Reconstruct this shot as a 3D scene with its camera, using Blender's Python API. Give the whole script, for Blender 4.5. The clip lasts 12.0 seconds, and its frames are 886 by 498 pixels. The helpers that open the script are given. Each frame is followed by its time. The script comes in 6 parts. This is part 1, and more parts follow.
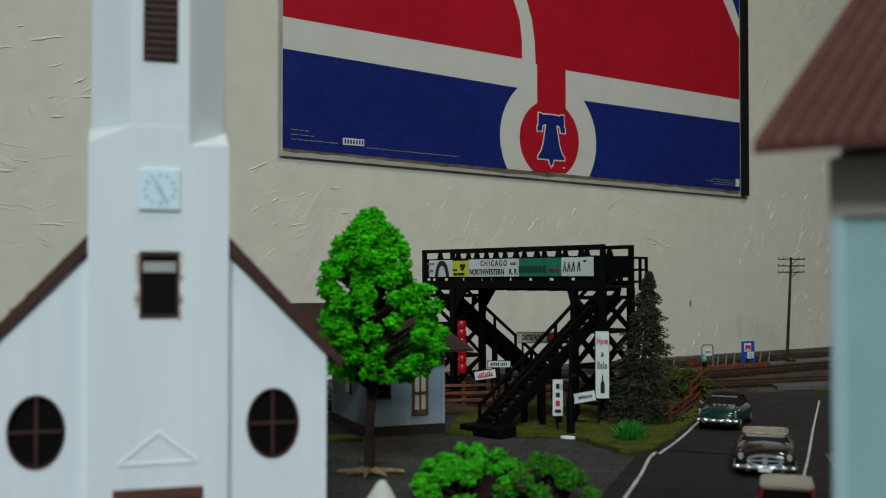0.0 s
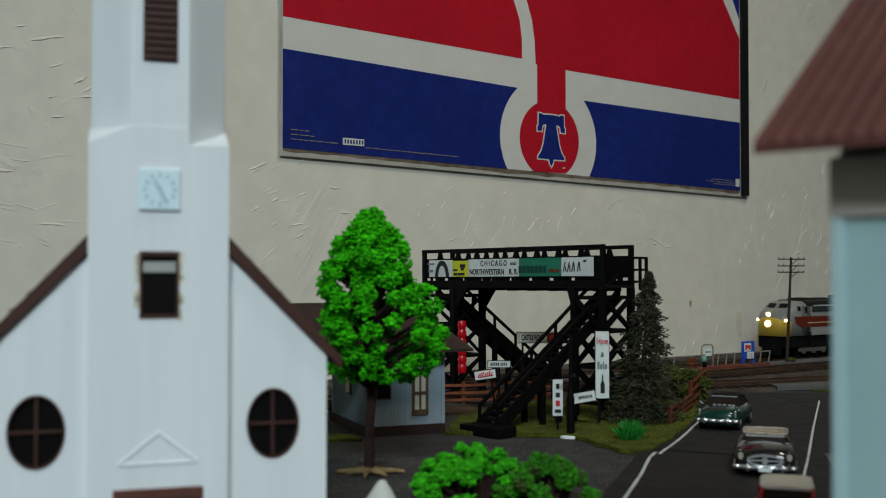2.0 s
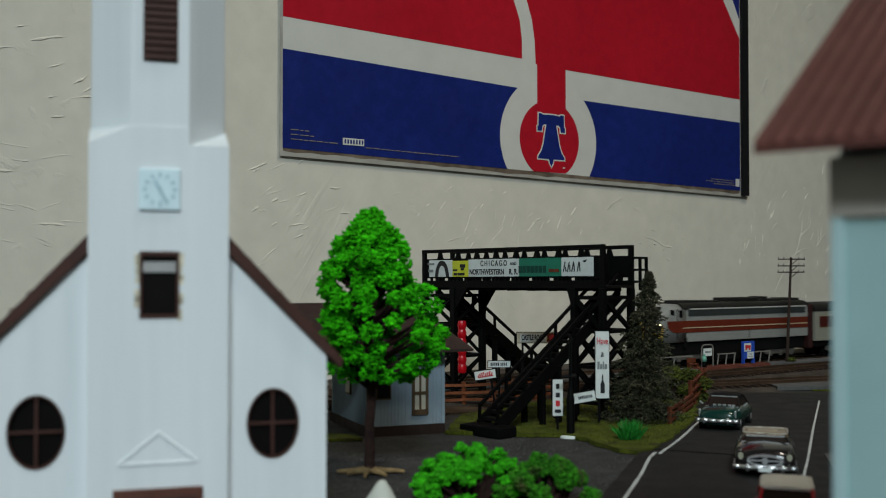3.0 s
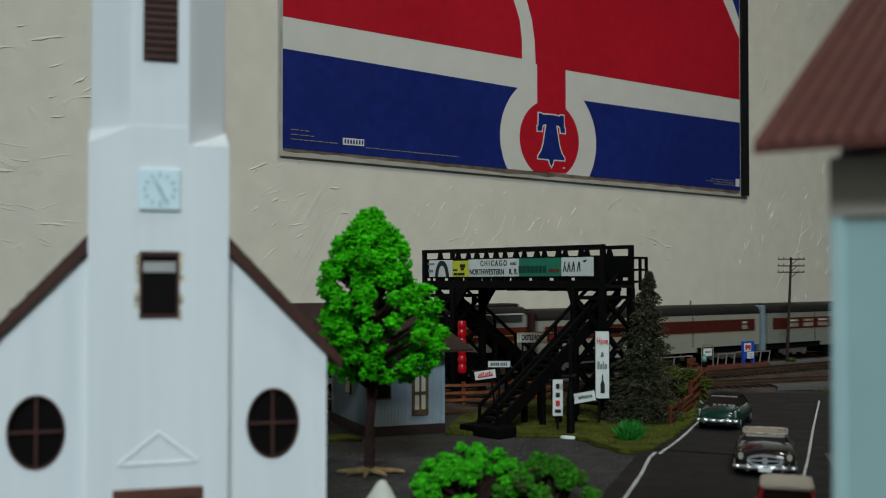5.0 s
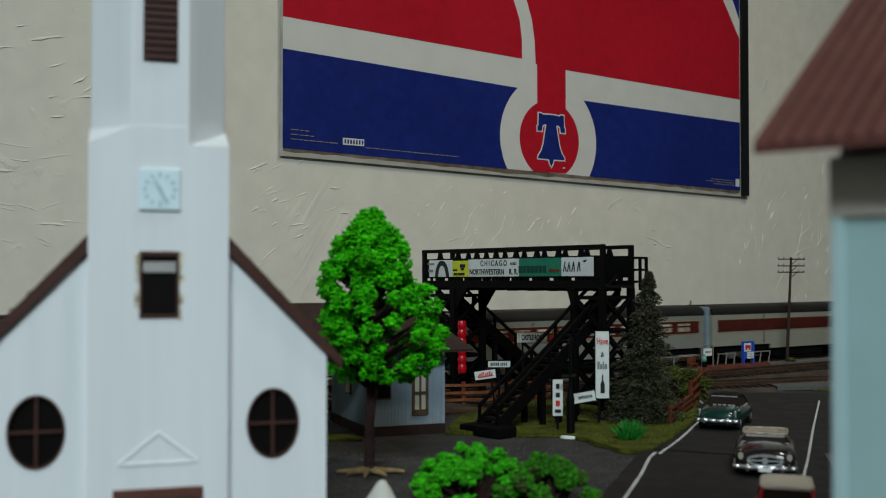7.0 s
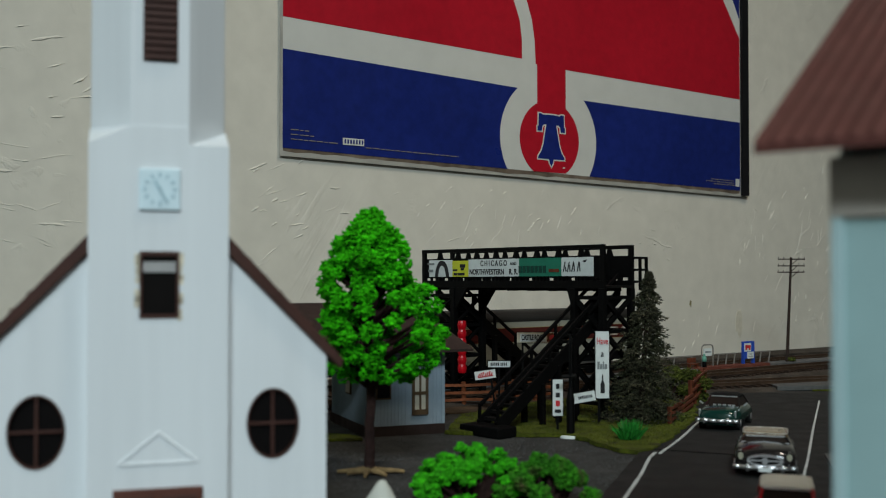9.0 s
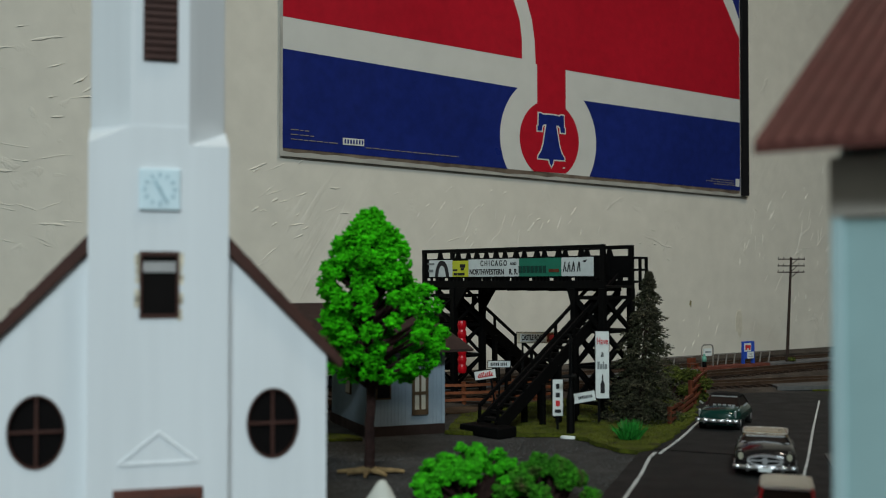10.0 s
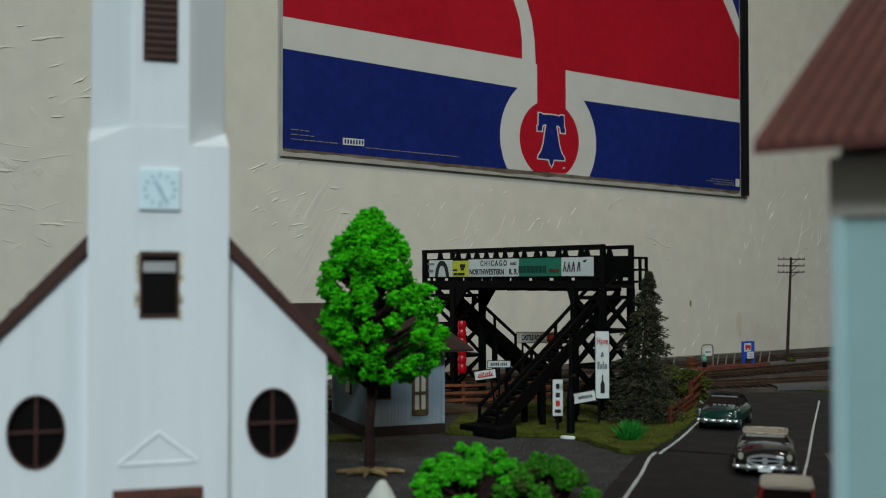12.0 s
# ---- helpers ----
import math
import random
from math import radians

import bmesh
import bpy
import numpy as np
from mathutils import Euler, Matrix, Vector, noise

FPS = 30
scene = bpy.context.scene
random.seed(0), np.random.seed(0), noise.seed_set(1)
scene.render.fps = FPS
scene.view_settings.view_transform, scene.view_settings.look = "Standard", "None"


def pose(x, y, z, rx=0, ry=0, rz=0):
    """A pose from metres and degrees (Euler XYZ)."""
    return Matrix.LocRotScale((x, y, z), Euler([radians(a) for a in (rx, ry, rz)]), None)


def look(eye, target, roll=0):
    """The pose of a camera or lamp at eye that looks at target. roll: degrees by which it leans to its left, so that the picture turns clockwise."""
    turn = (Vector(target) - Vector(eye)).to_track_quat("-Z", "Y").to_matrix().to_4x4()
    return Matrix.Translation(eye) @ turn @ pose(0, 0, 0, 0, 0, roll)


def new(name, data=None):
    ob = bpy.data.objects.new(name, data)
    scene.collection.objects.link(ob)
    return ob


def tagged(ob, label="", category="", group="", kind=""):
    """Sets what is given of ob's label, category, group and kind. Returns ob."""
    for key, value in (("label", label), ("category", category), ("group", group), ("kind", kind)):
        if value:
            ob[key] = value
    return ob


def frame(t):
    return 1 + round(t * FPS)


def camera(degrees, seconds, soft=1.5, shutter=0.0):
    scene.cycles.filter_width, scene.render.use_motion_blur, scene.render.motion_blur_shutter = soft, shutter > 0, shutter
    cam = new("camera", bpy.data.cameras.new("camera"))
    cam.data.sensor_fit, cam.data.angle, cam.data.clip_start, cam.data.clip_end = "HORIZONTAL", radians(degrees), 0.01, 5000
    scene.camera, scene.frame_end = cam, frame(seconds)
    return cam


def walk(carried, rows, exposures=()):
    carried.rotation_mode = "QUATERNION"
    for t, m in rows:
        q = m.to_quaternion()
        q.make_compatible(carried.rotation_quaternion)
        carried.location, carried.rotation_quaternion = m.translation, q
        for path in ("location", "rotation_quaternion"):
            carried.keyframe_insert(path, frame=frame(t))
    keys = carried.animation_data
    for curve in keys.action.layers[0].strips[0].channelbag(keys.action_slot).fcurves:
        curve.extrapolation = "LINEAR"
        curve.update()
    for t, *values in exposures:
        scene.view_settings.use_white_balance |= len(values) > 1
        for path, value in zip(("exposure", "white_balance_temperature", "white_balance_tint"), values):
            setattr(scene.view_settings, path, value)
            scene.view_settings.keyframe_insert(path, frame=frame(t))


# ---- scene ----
cam = camera(45.0, 12.0, soft=1.05, shutter=0.5)
cam.data.dof.use_dof = True
cam.data.dof.focus_distance = 0.70
cam.data.dof.aperture_fstop = 20.0
EYE = pose(0.0, 0.0, 0.08, 91.24, 0, 0)
walk(cam, [(0.0, EYE), (12.0, EYE)], exposures=[(0.0, 0.0), (12.0, 0.0)])

# ---- frames of reference: the wall and the main line run 35 degrees off the x axis ----
TURN = 35.0
ALONG = Vector((math.cos(radians(TURN)), math.sin(radians(TURN)), 0))
BACK = Vector((-ALONG.y, ALONG.x, 0))
TRACK = Vector((0.2703, 0.9058, 0.0))        # a point on the main line's axis
WALL = TRACK + BACK * 0.06                   # the same on the wall's face


def on_layout(s, b, z=0.0):
    """s metres along the main line, b metres towards the wall."""
    return TRACK + ALONG * s + BACK * b + Vector((0, 0, z))


def at(v, rz=0.0):
    return pose(v[0], v[1], v[2], 0, 0, rz)


# ---- light, both lamps assumed and unseen: a cool ceiling panel behind the camera and a warm ceiling spot turned to the wall ----
world = bpy.data.worlds.new("world")
scene.world = world
world.use_nodes = True
world.node_tree.nodes["Background"].inputs[0].default_value = (0.55, 0.62, 0.72, 1)
world.node_tree.nodes["Background"].inputs[1].default_value = 0.12


def area(name, eye, target, size, size_y, power, colour, spread=180.0):
    lamp = bpy.data.lights.new(name, "AREA")
    lamp.shape, lamp.size, lamp.size_y, lamp.energy, lamp.color = "RECTANGLE", size, size_y, power, colour
    lamp.spread = radians(spread)
    ob = new(name, lamp)
    ob.matrix_world = look(eye, target)
    return ob


area("assumed_cool_light", (0.0, -1.75, 1.485), (0.0, -1.749, 0.0), 0.9, 0.6, 76.0, (0.79, 0.94, 1.0))
# spot added to brighten the middle of the wall
area("added_wall_light", (0.55, 0.10, 1.470), (0.06, 0.80, 0.13), 0.16, 0.16, 1.35, (1.0, 0.91, 0.76), 70.0)


# ---- materials ----
def material(name, colour, rough=0.6, metal=0.0, vary=0.12, grain=300.0, stain=25.0, bump=0.0, bump_scale=None,
             island=0.0, spec=0.22, coat=0.0, emit=0.0, second=None, mix_scale=60.0, mix_at=0.5, stretch=(1, 1, 1)):
    m = bpy.data.materials.new(name)
    m.use_nodes = True
    nt = m.node_tree
    n, link = nt.nodes, nt.links.new
    shader = n["Principled BSDF"]
    shader.inputs["Roughness"].default_value = rough
    shader.inputs["Metallic"].default_value = metal
    shader.inputs["Specular IOR Level"].default_value = spec
    shader.inputs["Coat Weight"].default_value = coat
    where = n.new("ShaderNodeTexCoord")
    place = n.new("ShaderNodeMapping")
    place.inputs["Scale"].default_value = stretch
    link(where.outputs["Object"], place.inputs["Vector"])

    def noise_at(scale, detail=4.0):
        t = n.new("ShaderNodeTexNoise")
        t.inputs["Scale"].default_value, t.inputs["Detail"].default_value = scale, detail
        link(place.outputs[0], t.inputs["Vector"])
        return t.outputs["Fac"]

    def ramp(fac, lo, hi, a=0.3, b=0.7):
        r = n.new("ShaderNodeMapRange")
        r.inputs[1].default_value, r.inputs[2].default_value = a, b
        r.inputs[3].default_value, r.inputs[4].default_value = lo, hi
        link(fac, r.inputs[0])
        return r.outputs[0]

    base = n.new("ShaderNodeRGB")
    base.outputs[0].default_value = (*colour, 1)
    out = base.outputs[0]
    if second:
        mix = n.new("ShaderNodeMix")
        mix.data_type = "RGBA"
        mix.inputs[7].default_value = (*second, 1)
        link(out, mix.inputs[6])
        link(ramp(noise_at(mix_scale), 0, 1, mix_at - 0.08, mix_at + 0.08), mix.inputs[0])
        out = mix.outputs[2]
    if vary:
        for scale, much in ((grain, vary), (stain, vary)):
            v = n.new("ShaderNodeHueSaturation")
            link(ramp(noise_at(scale), 1 - much, 1 + much), v.inputs["Value"])
            link(out, v.inputs["Color"])
            out = v.outputs[0]
    if island:
        geo = n.new("ShaderNodeNewGeometry")
        v = n.new("ShaderNodeHueSaturation")
        link(ramp(geo.outputs["Random Per Island"], 1 - island, 1 + island, 0, 1), v.inputs["Value"])
        link(out, v.inputs["Color"])
        out = v.outputs[0]
    link(out, shader.inputs["Base Color"])
    if vary:
        link(ramp(noise_at(stain * 2.3), max(0, rough - 0.08), min(1, rough + 0.08)), shader.inputs["Roughness"])
    if bump:
        b = n.new("ShaderNodeBump")
        b.inputs["Strength"].default_value = 1.0
        b.inputs["Distance"].default_value = bump
        link(noise_at(bump_scale or grain, 6), b.inputs["Height"])
        link(b.outputs[0], shader.inputs["Normal"])
    if emit:
        shader.inputs["Emission Color"].default_value = (*colour, 1)
        shader.inputs["Emission Strength"].default_value = emit
    return m


def plaster():
    """Trowelled plaster: faint slanted strokes and lumps in patches, fine grain."""
    m = material("plaster", (0.615, 0.585, 0.505), 0.7, vary=0.05, grain=60, stain=5)
    nt = m.node_tree
    n, link = nt.nodes, nt.links.new
    shader = n["Principled BSDF"]
    where = n.new("ShaderNodeTexCoord")

    def noise_in(vector, scale, detail, distort=0.0):
        t = n.new("ShaderNodeTexNoise")
        t.inputs["Scale"].default_value, t.inputs["Detail"].default_value, t.inputs["Distortion"].default_value = scale, detail, distort
        link(vector, t.inputs["Vector"])
        return t.outputs["Fac"]

    def slanted(deg, stretch):
        spin, p = n.new("ShaderNodeMapping"), n.new("ShaderNodeMapping")
        spin.inputs["Rotation"].default_value = (0, radians(deg), 0)
        p.inputs["Scale"].default_value = stretch
        link(where.outputs["Object"], spin.inputs["Vector"])
        link(spin.outputs[0], p.inputs["Vector"])
        return p.outputs[0]

    def clip(fac, a, b, lo=0.0, hi=1.0):
        r = n.new("ShaderNodeMapRange")
        r.inputs[1].default_value, r.inputs[2].default_value = a, b
        r.inputs[3].default_value, r.inputs[4].default_value = lo, hi
        link(fac, r.inputs[0])
        return r.outputs[0]

    def op(kind, a, b):
        q = n.new("ShaderNodeMath")
        q.operation = kind
        for i, v in enumerate((a, b)):
            if isinstance(v, float):
                q.inputs[i].default_value = v
            else:
                link(v, q.inputs[i])
        return q.outputs[0]

    patches = clip(noise_in(where.outputs["Object"], 7, 3), 0.52, 0.66)
    strokes = op("MULTIPLY", clip(noise_in(slanted(56, (24, 24, 120)), 1.0, 8, 0.3), 0.46, 0.70), patches)
    lumps = op("MULTIPLY", clip(noise_in(where.outputs["Object"], 55, 4, 0.6), 0.60, 0.72), clip(noise_in(where.outputs["Object"], 9, 2), 0.50, 0.60))
    fine = noise_in(where.outputs["Object"], 120, 6)
    height = op("ADD", op("ADD", op("MULTIPLY", strokes, 1.0), op("MULTIPLY", lumps, 1.2)), op("MULTIPLY", fine, 0.30))
    b = n.new("ShaderNodeBump")
    b.inputs["Strength"].default_value, b.inputs["Distance"].default_value = 0.8, 0.0005
    link(height, b.inputs["Height"])
    link(b.outputs[0], shader.inputs["Normal"])
    return m


def glass(name, colour=(0.006, 0.005, 0.005), rough=0.14):
    return material(name, colour, rough, vary=0, spec=0.2)


M = dict(
    plaster=plaster(),
    room_paint=material("room_paint", (0.22, 0.205, 0.18), 0.8, vary=0.05, stain=2, grain=30),
    ceiling=material("ceiling_paint", (0.42, 0.41, 0.38), 0.85, vary=0.03, stain=2, grain=30),
    carpet=material("carpet", (0.08, 0.062, 0.048), 0.95, vary=0.2, grain=200, stain=4),
    gravel=material("gravel_sheet", (0.034, 0.033, 0.031), 0.9, spec=0.3, vary=0.35, grain=900, stain=60, bump=0.0010, bump_scale=650),
    asphalt=material("asphalt", (0.0090, 0.0088, 0.0086), 0.75, spec=0.3, vary=0.22, grain=1200, stain=35, bump=0.00015, bump_scale=1500),
    line=material("road_paint", (0.46, 0.48, 0.47), 0.6, vary=0.2, grain=600, stain=120),
    turf=material("turf", (0.066, 0.080, 0.006), 0.95, vary=0.35, grain=900, stain=90, bump=0.0012, bump_scale=900,
                  second=(0.035, 0.030, 0.010), mix_scale=110, mix_at=0.64),
    blade=material("grass_blade", (0.062, 0.075, 0.006), 0.9, vary=0.2, grain=300, stain=80, island=0.4),
    ballast=material("ballast", (0.050, 0.040, 0.032), 0.9, vary=0.45, grain=1400, stain=70, bump=0.0008, bump_scale=1200),
    dirt=material("dirt", (0.055, 0.035, 0.020), 0.95, vary=0.35, grain=700, stain=50, bump=0.0006, bump_scale=800),
    tie=material("tie_wood", (0.030, 0.018, 0.012), 0.85, vary=0.3, grain=500, stain=90, island=0.25),
    rail=material("rusty_rail", (0.095, 0.060, 0.040), 0.5, 0.6, vary=0.25, grain=500, stain=60),
    white=material("white_plastic", (0.74, 0.77, 0.785), 0.45, vary=0.03, grain=220, stain=30, stretch=(1, 1, 0.05), bump=0.00006, bump_scale=420),
    dial=material("dial", (0.68, 0.82, 0.87), 0.4, vary=0.02),
    dial_ink=material("dial_ink", (0.40, 0.56, 0.62), 0.5, vary=0),
    glue=material("old_glue", (0.62, 0.56, 0.43), 0.5, vary=0.3, grain=800, stain=200),
    brown=material("brown_plastic", (0.060, 0.026, 0.020), 0.5, vary=0.12, grain=300, stain=60),
    brown_light=material("red_brown_plastic", (0.11, 0.042, 0.030), 0.5, vary=0.12, grain=300, stain=60),
    dark_glass=glass("dark_glass"),
    car_glass=material("car_glass", (0.016, 0.011, 0.009), 0.4, vary=0, spec=0.08),
    roof_dark=material("dark_brown_roof", (0.030, 0.019, 0.016), 0.6, vary=0.15, grain=300, stain=60),
    blind=material("blind", (0.38, 0.37, 0.36), 0.6, vary=0.05),
    tile_red=material("red_roof", (0.088, 0.029, 0.023), 0.7, vary=0.12, grain=300, stain=60),
    trim_pale=material("pale_trim", (0.38, 0.52, 0.53), 0.5, vary=0.04, grain=120, stain=20),
    soft_top=material("soft_top", (0.010, 0.010, 0.010), 0.75, vary=0.2, grain=400, stain=90, spec=0.1),
    aqua=material("pale_blue_wall", (0.31, 0.455, 0.455), 0.5, vary=0.04, grain=120, stain=20),
    black=material("black_plastic", (0.0025, 0.0025, 0.0025), 0.6, vary=0.2, grain=400, stain=80, spec=0.09),
    black_worn=material("black_worn", (0.006, 0.0056, 0.005), 0.7, vary=0.3, grain=400, stain=80, spec=0.12),
    sign_white=material("sign_white", (0.62, 0.66, 0.64), 0.45, vary=0.06, grain=300, stain=60),
    sign_yellow=material("sign_yellow", (0.58, 0.60, 0.04), 0.5, vary=0.08, grain=300),
    sign_green=material("sign_green", (0.015, 0.17, 0.105), 0.5, vary=0.08, grain=300),
    sign_dark_green=material("sign_dark_green", (0.006, 0.05, 0.035), 0.5, vary=0.05),
    sign_red=material("sign_red", (0.50, 0.035, 0.04), 0.5, vary=0.08, grain=300),
    sign_blue=material("sign_blue", (0.02, 0.07, 0.40), 0.45, vary=0.06, grain=300),
    sign_cream=material("sign_cream", (0.50, 0.47, 0.36), 0.6, vary=0.1, grain=300),
    ink=material("ink", (0.018, 0.018, 0.02), 0.5, vary=0),
    ink_grey=material("ink_grey", (0.20, 0.22, 0.22), 0.5, vary=0),
    glowing_red=material("glowing_red_face", (0.40, 0.004, 0.010), 0.35, vary=0.1, grain=500, emit=0.06),
    leaf=material("foam_leaf", (0.034, 0.40, 0.004), 0.95, vary=0.22, grain=700, stain=110, island=0.45, spec=0.1),
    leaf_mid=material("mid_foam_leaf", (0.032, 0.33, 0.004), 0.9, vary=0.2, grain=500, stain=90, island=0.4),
    leaf_dark=material("dark_foam_leaf", (0.026, 0.17, 0.005), 0.9, vary=0.25, grain=500, stain=90, island=0.45, second=(0.055, 0.045, 0.018), mix_scale=150, mix_at=0.61),
    bark=material("bark", (0.026, 0.012, 0.010), 0.85, vary=0.3, grain=500, stain=90, bump=0.0004, bump_scale=600),
    needle=material("conifer_needles", (0.060, 0.056, 0.034), 0.9, vary=0.25, grain=400, stain=90, island=0.7, second=(0.030, 0.034, 0.017), mix_scale=130),
    tuft=material("plastic_tuft", (0.02, 0.20, 0.025), 0.5, vary=0.15, grain=300, island=0.3),
    hedge=material("hedge", (0.052, 0.066, 0.009), 0.9, vary=0.25, grain=500, stain=100, island=0.45),
    fence=material("fence_red_brown", (0.12, 0.032, 0.014), 0.7, vary=0.25, grain=300, stain=90),
    fence_orange=material("fence_orange", (0.17, 0.052, 0.020), 0.7, vary=0.25, grain=300, stain=90),
    house_blue=material("house_blue", (0.26, 0.325, 0.375), 0.55, vary=0.06, grain=200, stain=40),
    curtain=material("curtain_pane", (0.55, 0.52, 0.42), 0.5, vary=0.08, grain=300),
    window_wood=material("window_wood", (0.10, 0.065, 0.035), 0.6, vary=0.15),
    chrome=material("chrome", (0.80, 0.81, 0.83), 0.38, 1.0, vary=0),
    dull_chrome=material("dull_chrome", (0.62, 0.60, 0.55), 0.6, 1.0, vary=0.1, grain=400),
    tyre=material("tyre", (0.012, 0.012, 0.012), 0.75, vary=0),
    paint_black=material("black_car_paint", (0.012, 0.010, 0.010), 0.18, vary=0, spec=0.4, coat=0.25),
    paint_green=material("green_car_paint", (0.003, 0.028, 0.021), 0.2, vary=0, spec=0.4, coat=0.25),
    paint_red=material("red_car_paint", (0.42, 0.010, 0.018), 0.3, vary=0, spec=0.5, coat=0.4),
    paint_cream=material("cream_car_roof", (0.62, 0.63, 0.58), 0.4, vary=0.03),
    tan_roof=material("tan_clear_roof", (0.22, 0.155, 0.085), 0.2, vary=0.15, grain=200, stain=120, coat=0.5),
    lens=material("car_lens", (0.30, 0.29, 0.22), 0.1, vary=0),
    sandwood=material("dry_wood", (0.20, 0.135, 0.062), 0.8, vary=0.3, grain=400, stain=120),
    rock=material("pale_stone", (0.55, 0.56, 0.50), 0.7, vary=0.08, grain=300, stain=90),
    pole=material("pole_wood", (0.036, 0.023, 0.018), 0.8, vary=0.2, grain=300, stain=90),
    concrete=material("grey_platform", (0.10, 0.10, 0.10), 0.85, vary=0.2, grain=500, stain=40, bump=0.0003),
    slab=material("slab_grey", (0.078, 0.080, 0.078), 0.75, vary=0.2, grain=400, stain=40),
    brick_red=material("brick_paving", (0.13, 0.038, 0.024), 0.85, vary=0.25, grain=700, stain=70),
    bench_grey=material("weathered_grey", (0.20, 0.185, 0.165), 0.7, vary=0.15),
    poster_white=material("poster_white", (0.54, 0.54, 0.50), 0.35, vary=0.03, grain=60, stain=8),
    poster_red=material("poster_red", (0.38, 0.009, 0.020), 0.35, vary=0.09, grain=140, stain=8),
    poster_blue=material("poster_blue", (0.010, 0.020, 0.14), 0.35, vary=0.14, grain=140, stain=8),
    sleeve=material("clear_sleeve", (0.34, 0.33, 0.295), 0.3, vary=0.12, grain=90, stain=20),
    frame_black=material("frame_black", (0.010, 0.010, 0.011), 0.4, vary=0.1),
    # shade below the eaves, put into a grey-brown colour
    eave_shade=material("eave_shade_strip", (0.42, 0.38, 0.33), 0.6, vary=0.06, grain=120, stain=20),
    sleeve_dirt_shade=material("sleeve_dirt_shade", (0.13, 0.10, 0.075), 0.5, vary=0.35, grain=140, stain=30),
    # train
    loco_slate=material("loco_slate", (0.030, 0.036, 0.036), 0.5, vary=0.1),
    loco_stripe_pale=material("pale_stripe", (0.42, 0.42, 0.39), 0.45, vary=0.05),
    loco_stripe=material("loco_stripe", (0.42, 0.33, 0.22), 0.45, vary=0.05),
    loco_grey=material("loco_grey", (0.235, 0.24, 0.225), 0.4, vary=0.05, grain=300, stain=40),
    loco_maroon=material("loco_maroon", (0.115, 0.020, 0.010), 0.4, vary=0.06, grain=300),
    loco_yellow=material("loco_yellow", (0.60, 0.40, 0.06), 0.4, vary=0.05),
    coach_grey=material("coach_grey", (0.245, 0.245, 0.20), 0.45, vary=0.05, grain=300, stain=40),
    coach_silver=material("coach_silver", (0.180, 0.188, 0.165), 0.45, vary=0.06, grain=300, stain=40),
    coach_roof=material("coach_roof", (0.013, 0.0125, 0.011), 0.6, vary=0.15),
    coach_window=material("coach_window", (0.066, 0.015, 0.012), 0.15, vary=0.1),
    lit_window=material("lit_window", (0.21, 0.185, 0.145), 0.3, vary=0.35, grain=200, stain=120, emit=0.04),
    bellows_maroon=material("bellows_maroon", (0.030, 0.008, 0.008), 0.7, vary=0.1),
    band_line=material("band_line", (0.26, 0.20, 0.10), 0.5, vary=0.1),
    window_blind=material("window_blind", (0.42, 0.41, 0.38), 0.5, vary=0.1),
    diaphragm=material("diaphragm", (0.17, 0.23, 0.26), 0.6, vary=0.08),
    under=material("underframe", (0.005, 0.005, 0.005), 0.8, vary=0.1, spec=0.08),
    truck=material("truck_grey", (0.10, 0.095, 0.085), 0.55, 0.3, vary=0.2),
    headlight=material("headlight", (1.0, 0.80, 0.42), 0.3, vary=0, emit=9.0),
)


# ---- mesh helpers ----
def box(bm, x0, x1, y0, y1, z0, z1, m=None):
    v = [bm.verts.new(p) for p in ((x0, y0, z0), (x1, y0, z0), (x1, y1, z0), (x0, y1, z0),
                                   (x0, y0, z1), (x1, y0, z1), (x1, y1, z1), (x0, y1, z1))]
    if m is not None:
        for q in v:
            q.co = m @ q.co
    for f in ((3, 2, 1, 0), (4, 5, 6, 7), (0, 1, 5, 4), (1, 2, 6, 5), (2, 3, 7, 6), (3, 0, 4, 7)):
        bm.faces.new([v[i] for i in f])
    return v


def rod(bm, a, b, w, h=None, up=(0, 0, 1)):
    """A square bar from a to b, w wide and h high."""
    a, b = Vector(a), Vector(b)
    d = b - a
    side = d.cross(Vector(up))
    if side.length < 1e-9:
        side = d.cross(Vector((1, 0, 0)))
    side.normalize()
    top = side.cross(d).normalized()
    m = Matrix((side, d.normalized(), top)).transposed().to_4x4()
    m.translation = a
    h = h or w
    return box(bm, -w / 2, w / 2, 0, d.length, -h / 2, h / 2, m)


def tube(bm, a, b, r, r2=None, seg=10):
    a, b = Vector(a), Vector(b)
    r2 = r if r2 is None else r2
    m = (b - a).to_track_quat("Z", "Y").to_matrix()
    rings = []
    for p, q in ((a, r), (b, r2)):
        rings.append([bm.verts.new(p + m @ Vector((q * math.cos(i * math.tau / seg), q * math.sin(i * math.tau / seg), 0)))
                      for i in range(seg)])
    for i in range(seg):
        j = (i + 1) % seg
        bm.faces.new((rings[0][i], rings[0][j], rings[1][j], rings[1][i]))
    bm.faces.new(rings[0][::-1])
    bm.faces.new(rings[1])


def slab(bm, pts, y0, y1, m=None):
    """An outline in x and z, extruded from y0 to y1."""
    f = [bm.verts.new((x, y0, z)) for x, z in pts]
    g = [bm.verts.new((x, y1, z)) for x, z in pts]
    if m is not None:
        for q in f + g:
            q.co = m @ q.co
    bm.faces.new(f)
    bm.faces.new(g[::-1])
    for i in range(len(pts)):
        j = (i + 1) % len(pts)
        bm.faces.new((f[j], f[i], g[i], g[j]))


